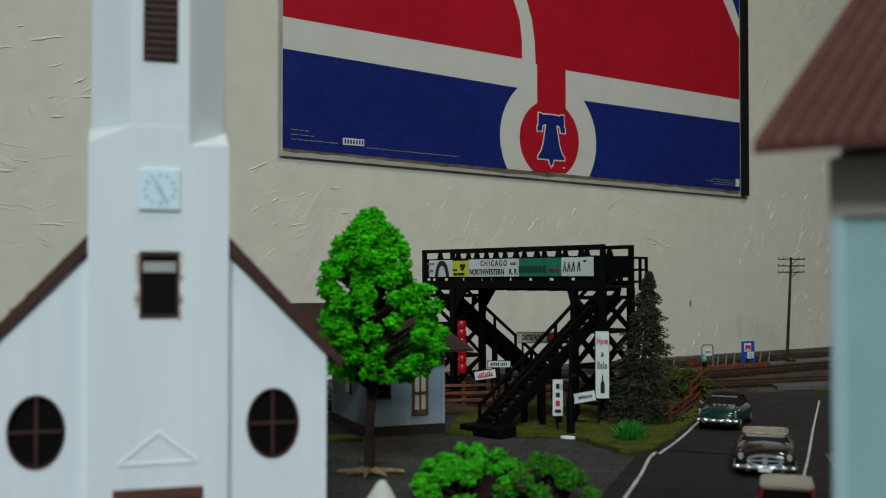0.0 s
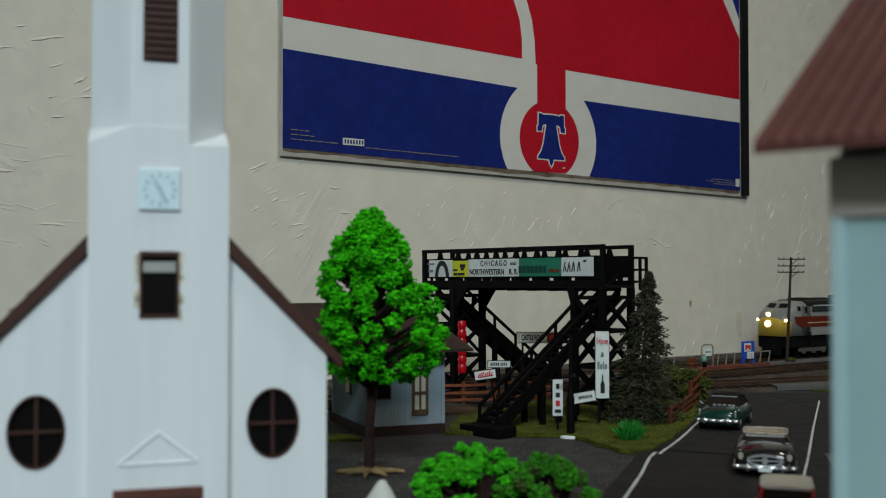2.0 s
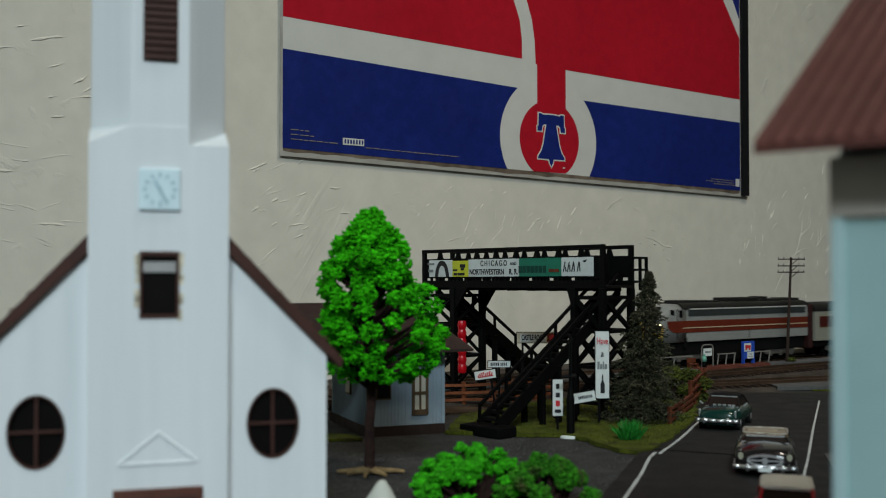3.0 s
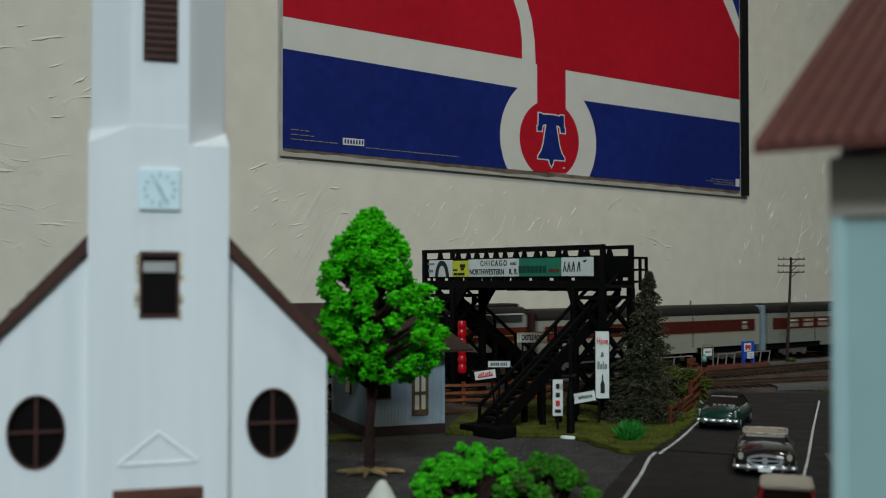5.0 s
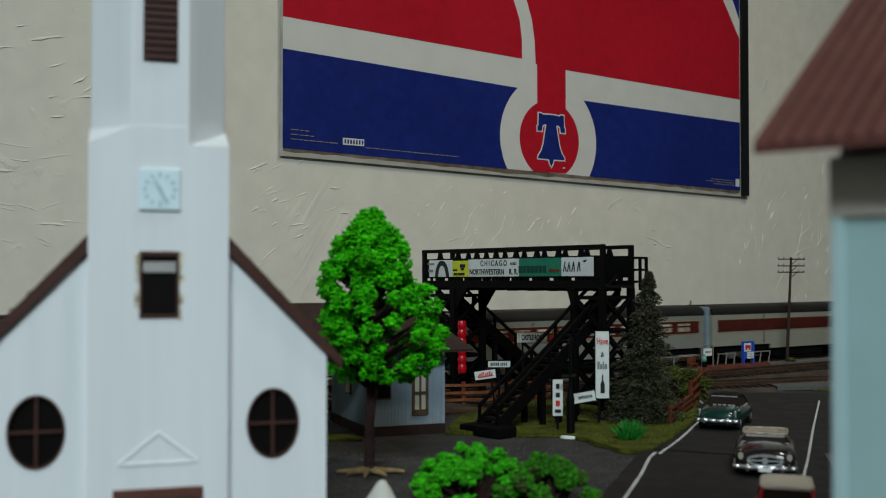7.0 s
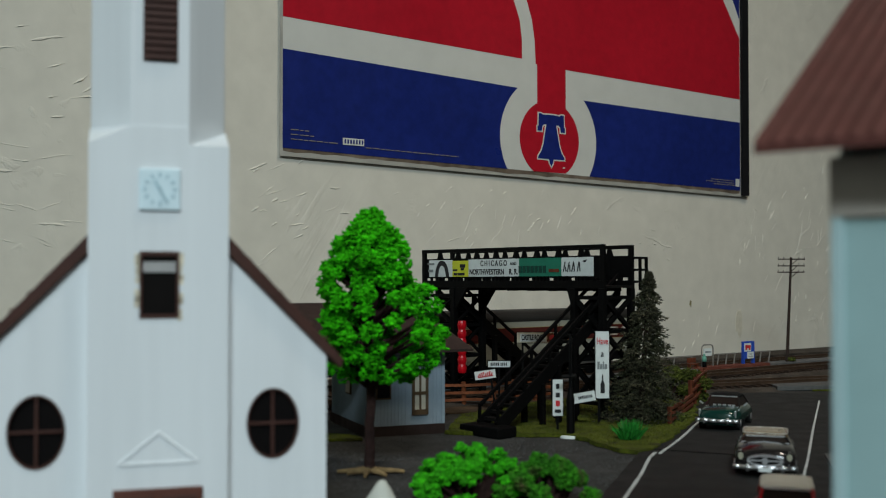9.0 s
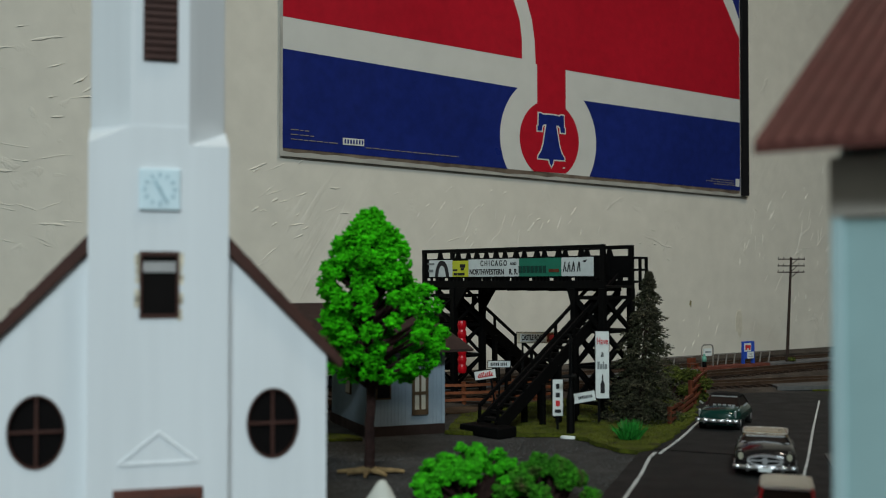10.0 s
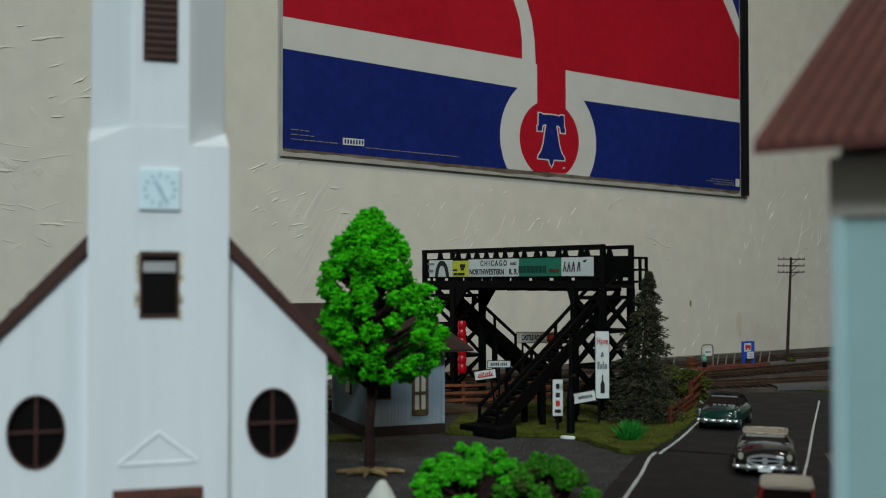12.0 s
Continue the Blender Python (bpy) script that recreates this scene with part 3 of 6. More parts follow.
        boxes("glazing_bar", "brown", rw, (cx - 0.00035, cx + 0.00035, 0.0004, 0.0013, cz - rz + 0.0004, cz + rz - 0.0004))
        boxes("glazing_bar", "brown", rw, (cx - rx + 0.0004, cx + rx - 0.0004, 0.0003, 0.0012, cz - 0.0003, cz + 0.0003))


church()


# ---- the tall pale building beside the camera ----
def pale_building():
    ob = thing("tall_house", pose(0.0625, 0.17, 0, 0, 0, -40), "tall pale blue model house with ribbed red-brown roof", "house")
    L, D, eave = 0.085, 0.075, 0.0985
    bm = bmesh.new()
    box(bm, 0, L, 0, D, 0, eave)
    slab(bm, [(0, eave), (D, eave), (D / 2, eave + D * 0.34)], 0, 0.002, pose(0, 0, 0, 0, 0, 90) @ pose(0, -0.002, 0))
    part("wall", bm, "aqua", ob, "plain pale blue wall", bevel=0.0006)
    boxes("base_course", "slab", ob, (-0.0006, L + 0.0006, -0.0006, D + 0.0006, 0, 0.004))
    boxes("corner_trim", "trim_pale", ob, (-0.0007, 0.0014, -0.0007, 0.0014, 0.004, eave - 0.0002), label="paler corner board", bevel=0.0003)
    # strip added on the wall to hold the eave's shade
    boxes("eave_shade_strip", "eave_shade", ob, (-0.0009, L + 0.0006, -0.0009, 0.0002, eave - 0.0100, eave - 0.0003), label="grey-brown strip for the shade under the eaves", bevel=0.0005)
    o, a, t = 0.0105, 0.009, 0.0016
    rise = math.tan(radians(35))
    for side in (0, 1):
        bm = bmesh.new()
        n = 34
        rows = []
        for i in range(n * 4 + 1):
            x = -a + (L + 2 * a) * i / (n * 4)
            h = 0.00055 * math.cos(i * math.tau / 4)
            rows.append((x, h))
        y0, z0 = -o, eave
        y1, z1 = D / 2, eave + (D / 2 + o) * rise
        top = [[bm.verts.new((x, y, z + h + t)) for x, h in rows] for y, z in ((y0, z0), (y1, z1))]
        bot = [[bm.verts.new((x, y, z)) for x, h in rows] for y, z in ((y0, z0), (y1, z1))]
        for i in range(len(rows) - 1):
            bm.faces.new((top[0][i], top[0][i + 1], top[1][i + 1], top[1][i]))
            bm.faces.new((bot[0][i + 1], bot[0][i], bot[1][i], bot[1][i + 1]))
            bm.faces.new((bot[0][i], bot[0][i + 1], top[0][i + 1], top[0][i]))
            bm.faces.new((bot[1][i + 1], bot[1][i], top[1][i], top[1][i + 1]))
        for i in (0, len(rows) - 1):
            bm.faces.new((bot[0][i], top[0][i], top[1][i], bot[1][i]))
        if side:
            for v in bm.verts:
                v.co.y = D - v.co.y
        part("roof", bm, "tile_red", ob, "ribbed red-brown roof sheet")


pale_building()


# ---- the black footbridge ----
def footbridge():
    deg = math.degrees(math.atan2(0.743, -0.669))
    ob = thing("footbridge", pose(0.086, 0.565, 0.0003, 0, 0.38, deg), "black plastic station footbridge with advertising boards and two stairs", "bridge")
    # local x: from the near tower to the far one; local -y: behind, so the front girder is at y = 0
    L, W, z0, z1 = 0.1466, 0.0239, 0.0710, 0.0945

    def girder(y):
        bm = bmesh.new()
        box(bm, 0, L, y - 0.0011, y + 0.0011, z1 - 0.0021, z1)
        box(bm, 0, L, y - 0.0011, y + 0.0011, z0, z0 + 0.0042)
        box(bm, 0, L, y - 0.0005, y + 0.0005, z0 + 0.0058, z1 - 0.0058)
        n = 9
        for i in range(n + 1):
            x = L * i / n
            w = 0.0016 if 0 < i < n else 0.0028
            x = min(max(x, w / 2), L - w / 2)
            box(bm, x - w / 2, x + w / 2, y - 0.0010, y + 0.0010, z0 + 0.0036, z1 - 0.0018)
            if i < n:
                c = L * (i + 0.5) / n
                for sx in (-1, 1):
                    e = c + sx * L / n / 2
                    slab(bm, [(e, z1 - 0.0018), (e - sx * 0.0009, z1 - 0.0018), (e - sx * 0.0026, z1 - 0.0064), (e, z1 - 0.0064)], y - 0.0007, y + 0.0007)
        for i in range(27):
            x = L * (i + 0.5) / 27
            box(bm, x - 0.0006, x + 0.0006, y - 0.0008, y + 0.0008, z0 + 0.0036, z0 + 0.0060)
        return part("girder", bm, "black", ob, bevel=0.00015)

    girder(0.0)
    girder(-W)
    boxes("deck", "black_worn", ob, (0, L, -W, 0, z0 + 0.0002, z0 + 0.0016))
    for i in range(9):
        x = L * (i + 0.5) / 9
        boxes("cross_beam", "black", ob, (x - 0.0008, x + 0.0008, -W + 0.001, -0.001, z0 - 0.0016, z0 + 0.0001))

    def tower(x0, x1, heavy):
        for x in (x0, x1):
            for y in (0.0, -W):
                bm = bmesh.new()
                box(bm, x - 0.0017, x + 0.0017, y - 0.0017, y + 0.0017, 0.0015, z0)
                leg = part("leg", bm, "black", ob, bevel=0.0002)
                boxes("foot", "black_worn", leg, (x - 0.0034, x + 0.0034, y - 0.0034, y + 0.0034, 0, 0.0015))
        faces = [((x0, 0), (x1, 0)), ((x0, -W), (x1, -W)), ((x0, 0), (x0, -W)), ((x1, 0), (x1, -W))]
        for (a, b) in faces:
            zs = (0.010, 0.029, 0.048, 0.066)
            bars = [((*a, z), (*b, z), 0.0019) for z in zs]
            for lo, hi in zip(zs[:-1], zs[1:]):
                bars += [((*a, lo), (*b, hi), heavy), ((*b, lo), (*a, hi), heavy)]
            for p, q, w in bars:
                bm = bmesh.new()
                rod(bm, p, q, w)
                part("brace", bm, "black", ob)

    tower(0.0018, 0.0215, 0.0020)
    tower(L - 0.0285, L - 0.0018, 0.0014)
    for y in (0.0, -W):
        bm = bmesh.new()
        slab(bm, [(0.0228, z0), (0.0262, z0), (0.0228, z0 - 0.010)], y - 0.001, y + 0.001)
        part("knee_brace", bm, "black", ob)
        bm = bmesh.new()
        slab(bm, [(L - 0.030, z0), (L - 0.041, z0), (L - 0.030, z0 - 0.014)], y - 0.001, y + 0.001)
        part("knee_brace", bm, "black", ob)

    def stair(cx, ya, yb, rails, base_x):
        """From the ground at y = ya up to the deck at y = yb."""
        n, rise, width = 21, 0.0672, 0.0128
        st = boxes("stair_base", "black", ob, (base_x - 0.0135, base_x + 0.0135, min(ya, ya + 0.006 * (1 if ya > yb else -1)) - 0.003, max(ya, ya + 0.006 * (1 if ya > yb else -1)) + 0.004, 0, 0.0050), bevel=0.0006)
        for sx in (-1, 1):
            bm = bmesh.new()
            rod(bm, (cx + sx * width / 2, ya, 0.0035), (cx + sx * width / 2, yb, rise), 0.0012, 0.0066)
            part("stringer", bm, "black", ob)
        me = None
        for i in range(1, n):
            f = i / n
            bm = bmesh.new()
            box(bm, -width / 2, width / 2, -0.0024, 0.0024, -0.0010, 0.0006)
            if me is None:
                tread = part("tread", bm, "black_worn", ob)
                me = tread.data
            else:
                bm.free()
                tread = new("tread", me)
                tread.parent = ob
            tread.matrix_local = pose(cx, ya + (yb - ya) * f, 0.004 + (rise - 0.004) * f)
        for sx in rails:
            bm = bmesh.new()
            x, h = cx + sx * width / 2, 0.0114
            rod(bm, (x, ya, 0.002 + h), (x, yb, rise + h), 0.0014, 0.0016)
            for i in range(6):
                f = i / 5
                y, z = ya + (yb - ya) * f, 0.002 + (rise - 0.002) * f
                rod(bm, (x, y, z), (x, y, z + h), 0.0013)
            part("handrail", bm, "black", ob)
        for f in (0.34, 0.47, 0.60):
            for sx in (-1, 1):
                bm = bmesh.new()
                y = ya + (yb - ya) * f
                box(bm, cx + sx * width / 2 - 0.0012, cx + sx * width / 2 + 0.0012, y - 0.0012, y + 0.0012, 0, rise * f)
                part("stair_post", bm, "black", ob)

    stair(0.0164, 0.0705, -W, (-1, 1), 0.0135)
    stair(L - 0.0192, -W - 0.0705, 0.0, (-1, 1), L - 0.0163)
    # small landing rail beyond the near end
    bm = bmesh.new()
    for z in (0.0745, 0.081, 0.0875):
        rod(bm, (0.0, -W - 0.001, z), (0.0, -W - 0.012, z), 0.0013)
    for y in (-W - 0.006, -W - 0.0115):
        rod(bm, (0.0, y, 0.0700), (0.0, y, 0.0880), 0.0013)
    part("landing_rail", bm, "black", ob)
    # boards along the front girder
    yb = 0.0012

    def board(x0, x1, mat, label, za=0.0777, zb=0.0879):
        bm = bmesh.new()
        box(bm, x0, x1, yb, yb + 0.0006, za, zb)
        return part("sign_board", bm, mat, ob, label)

    flip = pose(0, 0, 0, 0, 0, 180)

    def words(text, size, mat, parent, x, z, stretch=1.0, y=yb + 0.0008):
        lettering(text, size, mat, parent, pose(x, y, z) @ flip, stretch=stretch)

    def bars(parent, mat, *dims, name="plain_mark"):
        bm = bmesh.new()
        for x0, x1, a, b in dims:
            box(bm, x0, x1, yb + 0.0005, yb + 0.0009, a, b)
        return part(name, bm, mat, parent)

    b1 = board(0.0067, 0.0291, "sign_white", "white advertising board with black mark")
    for i, x in enumerate((0.0268, 0.0238, 0.0207, 0.0168)):
        bm = bmesh.new()
        rod(bm, (x + 0.0008, yb + 0.0007, 0.0800), (x - 0.0006, yb + 0.0007, 0.0855), 0.0007, 0.0004)
        rod(bm, (x - 0.0012, yb + 0.0007, 0.0803), (x - 0.0008, yb + 0.0007, 0.0830 + 0.0008 * i), 0.0007, 0.0004)
        part("plain_mark", bm, "ink", b1)
    bm = bmesh.new()
    slab(bm, [(0.0140, 0.0858), (0.0105, 0.0866), (0.0120, 0.0850)], yb + 0.0005, yb + 0.0009)
    part("plain_mark", bm, "ink", b1)
    b2 = board(0.0292, 0.0612, "sign_green", "dark green advertising board")
    bars(b2, "sign_dark_green", *[(0.0405 + i * 0.0031, 0.0428 + i * 0.0031, 0.0797, 0.0836) for i in range(7)])
    bars(b2, "fence", (0.0308, 0.0383, 0.0800, 0.0817))
    b3 = board(0.0613, 0.1031, "sign_white", "white board with black railway lettering")
    words("C H I C A G O", 0.0045, "ink", b3, 0.0817, 0.0853, 0.78)
    words("AND", 0.0022, "ink", b3, 0.0657, 0.0850, 1.05)
    words("NORTHWESTERN", 0.0046, "ink", b3, 0.0876, 0.0803, 0.79)
    words("R. R.", 0.0046, "ink", b3, 0.0656, 0.0803, 0.80)
    b4 = board(0.1032, 0.1174, "sign_yellow", "yellow advertising board", 0.0777, 0.0873)
    bars(b4, "ink", (0.1060, 0.1105, 0.0831, 0.0852), (0.1072, 0.1098, 0.0815, 0.0829), (0.1066, 0.1125, 0.0785, 0.0800), (0.1132, 0.1160, 0.0785, 0.0800), (0.1130, 0.1168, 0.0812, 0.0822))
    b5 = board(0.1178, 0.1388, "sign_white", "white advertising board with a drawn tyre")
    bm = bmesh.new()
    o = [(0.1268 + x, 0.0776 + z) for x, z in oval(0, 0, 0.0062, 0.0100, 24, 0, 180)]
    i_ = [(0.1268 + x, 0.0776 + z) for x, z in oval(0, 0, 0.0036, 0.0070, 24, 180, 0)]
    slab(bm, o + i_, yb + 0.0005, yb + 0.0009)
    part("drawn_tyre", bm, "ink", b5)
    bars(b5, "ink_grey", (0.1340, 0.1400, 0.0850, 0.0862), (0.1350, 0.1395, 0.0806, 0.0822))
    # upright red column on the far tower, with scalloped sides and a faintly emitting red
    za, zb, bead = 0.0200, 0.0516, 0.0052
    bm = bmesh.new()
    count = int((zb - za) / bead)
    rings = []
    for i in range(count * 4 + 1):
        r = 0.0022 + 0.0006 * abs(math.sin(i * math.pi / 4))
        rings.append([(0.1079 + r * math.cos(k * math.tau / 12), 0.0030 + r * math.sin(k * math.tau / 12), za + bead * i / 4) for k in range(12)])
    loft(bm, rings)
    part("red_column", bm, "glowing_red", ob, "upright red scalloped column")


footbridge()


# ---- tracks ----
RAIL_TOP = 0.0065


def track(name, a, b, label, z=0.0):
    a, b = Vector(a), Vector(b)
    d = b - a
    deg = math.degrees(math.atan2(d.y, d.x))
    ob = thing(name, pose(a.x, a.y, z, 0, 0, deg), label, "railway track", "railway tracks")
    n = d.length
    bm = bmesh.new()
    slab(bm, [(-0.026, 0), (0.026, 0), (0.019, 0.0030), (-0.019, 0.0030)], 0, n, pose(0, 0, 0, 0, 0, -90))
    part("ballast_bed", bm, "ballast", ob)
    bm = bmesh.new()
    k = int(n / 0.0068)
    rng = random.Random(2)
    for i in range(k):
        x = 0.0068 * (i + 0.5)
        j = rng.uniform(-0.0006, 0.0006)
        box(bm, x - 0.0013, x + 0.0013, -0.0150 + j, 0.0150 + j, 0.0026, 0.0043)
    tagged(part("sleepers", bm, "tie", ob), kind="stuff")
    for y in (-0.0085, 0.0085):
        boxes("rail", "rail", ob, (0, n, y - 0.0009, y + 0.0009, 0.0043, 0.0048), (0, n, y - 0.0003, y + 0.0003, 0.0048, 0.0058), (0, n, y - 0.0005, y + 0.0005, 0.0058, RAIL_TOP))
    return ob


track("railway_track", on_layout(-2.0, 0)[:], on_layout(1.95, 0)[:], "rusty main line track on dark ballast")


# ---- the train ----
TRAIN = []
START = -0.0675


def body_section(w, z0, z1, rnd, n=6):
    """A coach's cross-section in y and z: straight sides and a rounded roof."""
    pts = [(-w, z0)]
    for i in range(n + 1):
        a = math.pi / 2 * i / n
        pts.append((-w + rnd * (1 - math.cos(a)), z1 - rnd * 0.72 * (1 - math.sin(a))))
    for i in range(n, -1, -1):
        a = math.pi / 2 * i / n
        pts.append((w - rnd * (1 - math.cos(a)), z1 - rnd * 0.72 * (1 - math.sin(a))))
    pts.append((w, z0))
    return pts


def bogie(ob, x, axles, gap):
    b = boxes("truck", "truck", ob, (x - gap * (axles - 1) / 2 - 0.005, x + gap * (axles - 1) / 2 + 0.005, -0.0135, -0.0115, 0.0055, 0.0095),
              (x - gap * (axles - 1) / 2 - 0.005, x + gap * (axles - 1) / 2 + 0.005, 0.0115, 0.0135, 0.0055, 0.0095), (x - 0.006, x + 0.006, -0.0115, 0.0115, 0.007, 0.011), bevel=0.0004)
    for i in range(axles):
        cx = x + (i - (axles - 1) / 2) * gap
        bm = bmesh.new()
        for y in (-0.0095, 0.0075):
            tube(bm, (cx, y, 0.0057), (cx, y + 0.002, 0.0057), 0.0057, seg=16)
        tube(bm, (cx, -0.0110, 0.0057), (cx, 0.0110, 0.0057), 0.001, seg=8)
        part("wheelset", bm, "under", b)
        boxes("axle_box", "truck", b, (cx - 0.002, cx + 0.002, -0.0145, -0.0130, 0.004, 0.008), bevel=0.0003)


def locomotive():
    ob = thing("diesel_locomotive", at(on_layout(START, 0, RAIL_TOP), TURN), "grey, maroon and yellow streamlined diesel locomotive, headlights lit", "locomotive")
    L, w, z0, z1 = 0.1845, 0.0168, 0.0195, 0.0488
    back = 0.034
    body = body_section(w, z0, z1, 0.0085)
    bm = bmesh.new()
    loft(bm, [[(x, y, z) for y, z in body] for x in (back, L)])
    part("carbody", bm, "loco_grey", ob, bevel=0.0003)
    # cab and blunt rounded nose
    nose = ((0.0340, 0.0488, 1.00, 0.0085), (0.0220, 0.0488, 1.00, 0.0090), (0.0175, 0.0480, 0.99, 0.0090), (0.0135, 0.0456, 0.97, 0.0085), (0.0100, 0.0428, 0.94, 0.0080), (0.0070, 0.0418, 0.90, 0.0080),
            (0.0040, 0.0408, 0.82, 0.0085), (0.0018, 0.0390, 0.71, 0.0085), (0.0004, 0.0362, 0.58, 0.0075), (0.0, 0.0340, 0.50, 0.0060))
    bm = bmesh.new()
    loft(bm, [[(x, y, z) for y, z in body_section(w * f, z0, top, r)] for x, top, f, r in nose])
    part("cab", bm, "loco_grey", ob, smooth=True)
    # yellow skin over the lower nose
    bm = bmesh.new()
    rings = []
    for x, top, f, r in nose[4:]:
        zt = min(top - 0.0002, 0.0352)
        rings.append([(x - 0.0004, y, z) for y, z in body_section(w * f + 0.0002, z0 - 0.0002, zt, min(r, 0.006))])
    loft(bm, rings)
    part("nose_panel", bm, "loco_yellow", ob, "yellow nose", smooth=True)
    for sy in (-1, 1):
        y = sy * w
        e = sy * 0.0004
        bm = bmesh.new()
        slab(bm, [(0.0200, 0.0268), (L - 0.0006, 0.0268), (L - 0.0006, 0.0358), (0.0130, 0.0358), (0.0145, 0.0300)], *sorted((y - sy * 0.0004, y + e)))
        part("side_band", bm, "loco_maroon", ob, "maroon side band")
        boxes("pinstripe", "loco_stripe", ob, (0.030, L - 0.001, *sorted((y, y + 2 * e)), 0.0300, 0.0308))
        boxes("top_stripe", "loco_stripe_pale", ob, (back + 0.004, L - 0.003, *sorted((y - sy * 0.0005, y + 1.5 * e)), 0.0444, 0.0454))
        boxes("grille", "loco_slate", ob, (back + 0.002, L - 0.004, *sorted((y - sy * 0.0005, y + e)), 0.0394, 0.0442), label="dark slate side grille")
        boxes("number_board", "headlight", ob, (0.0034, 0.0072, *sorted((y * 0.72, y * 0.90)), 0.0318, 0.0336), label="lit number board")
        boxes("cab_window", "dark_glass", ob, (0.0260, 0.0298, *sorted((y - sy * 0.0004, y + e)), 0.0385, 0.0440), bevel=0.0002)
        boxes("door_seam", "under", ob, (0.0236, 0.0240, *sorted((y - sy * 0.0004, y + e)), 0.0215, 0.0450))
        boxes("seam", "under", ob, (0.108, 0.1083, *sorted((y - sy * 0.0004, y + e)), 0.0205, 0.0370))
        boxes("skirt_step", "under", ob, (0.0315, 0.0345, *sorted((y - sy * 0.0006, y + e)), 0.0150, 0.0225))
        bm = bmesh.new()
        box(bm, -0.0005, 0.0006, -0.0040, 0.0040, -0.0023, 0.0023, pose(0.0116, sy * 0.0060, 0.0449, 0, 40, -sy * 8))
        part("windscreen", bm, "dark_glass", ob, bevel=0.0004)
        bm = bmesh.new()
        box(bm, -0.0022, 0.0022, -0.0005, 0.0006, -0.0021, 0.0021, pose(0.0190, sy * 0.0163, 0.0424, sy * 8, 8, 0))
        part("quarter_window", bm, "dark_glass", ob, bevel=0.0004)
    for z, r, x in ((0.0298, 0.0029, -0.0004), (0.0376, 0.0020, 0.0006)):
        bm = bmesh.new()
        tube(bm, (x + 0.004, 0, z), (x - 0.0010, 0, z), r * 1.25, r * 1.25, 18)
        h = part("headlight_housing", bm, "loco_yellow", ob)
        bm = bmesh.new()
        tube(bm, (x - 0.0008, 0, z), (x - 0.0015, 0, z), r, r * 0.8, 18)
        part("lens", bm, "headlight", h, "lit headlight")
    bm = bmesh.new()
    loft(bm, [[(x, y, z) for y, z in body_section(w + 0.0003, 0.0456, z1 + 0.0008, 0.0068)] for x in (0.0300, L)])
    part("roof", bm, "coach_roof", ob, "black rounded roof", bevel=0.0002)
    for x, ln, h in ((0.044, 0.018, 0.0532), (0.070, 0.026, 0.0528), (0.112, 0.038, 0.0546), (0.140, 0.006, 0.0552), (0.150, 0.030, 0.0530), (0.175, 0.020, 0.0536)):
        boxes("roof_fan", "coach_roof", ob, (x - ln / 2, x + ln / 2, -0.008, 0.008, 0.0490, h - 0.0019), bevel=0.0008)
    boxes("underframe", "under", ob, (0.004, L - 0.002, -0.0145, 0.0145, 0.0095, 0.0198), (0.070, 0.122, -0.0150, 0.0150, 0.0035, 0.0100), bevel=0.0005)
    boxes("pilot", "under", ob, (0.0016, 0.0050, -0.0095, 0.0095, 0.0030, 0.0196), bevel=0.0008)
    boxes("coupler_plate", "under", ob, (0.0010, 0.0022, -0.0045, 0.0045, 0.0060, 0.0120), bevel=0.0004)
    boxes("rear_diaphragm", "under", ob, (L, L + 0.003, -0.009, 0.009, 0.012, 0.042))
    bogie(ob, 0.042, 3, 0.0135)
    bogie(ob, 0.152, 3, 0.0135)
    TRAIN.append((ob, START))
    return ob


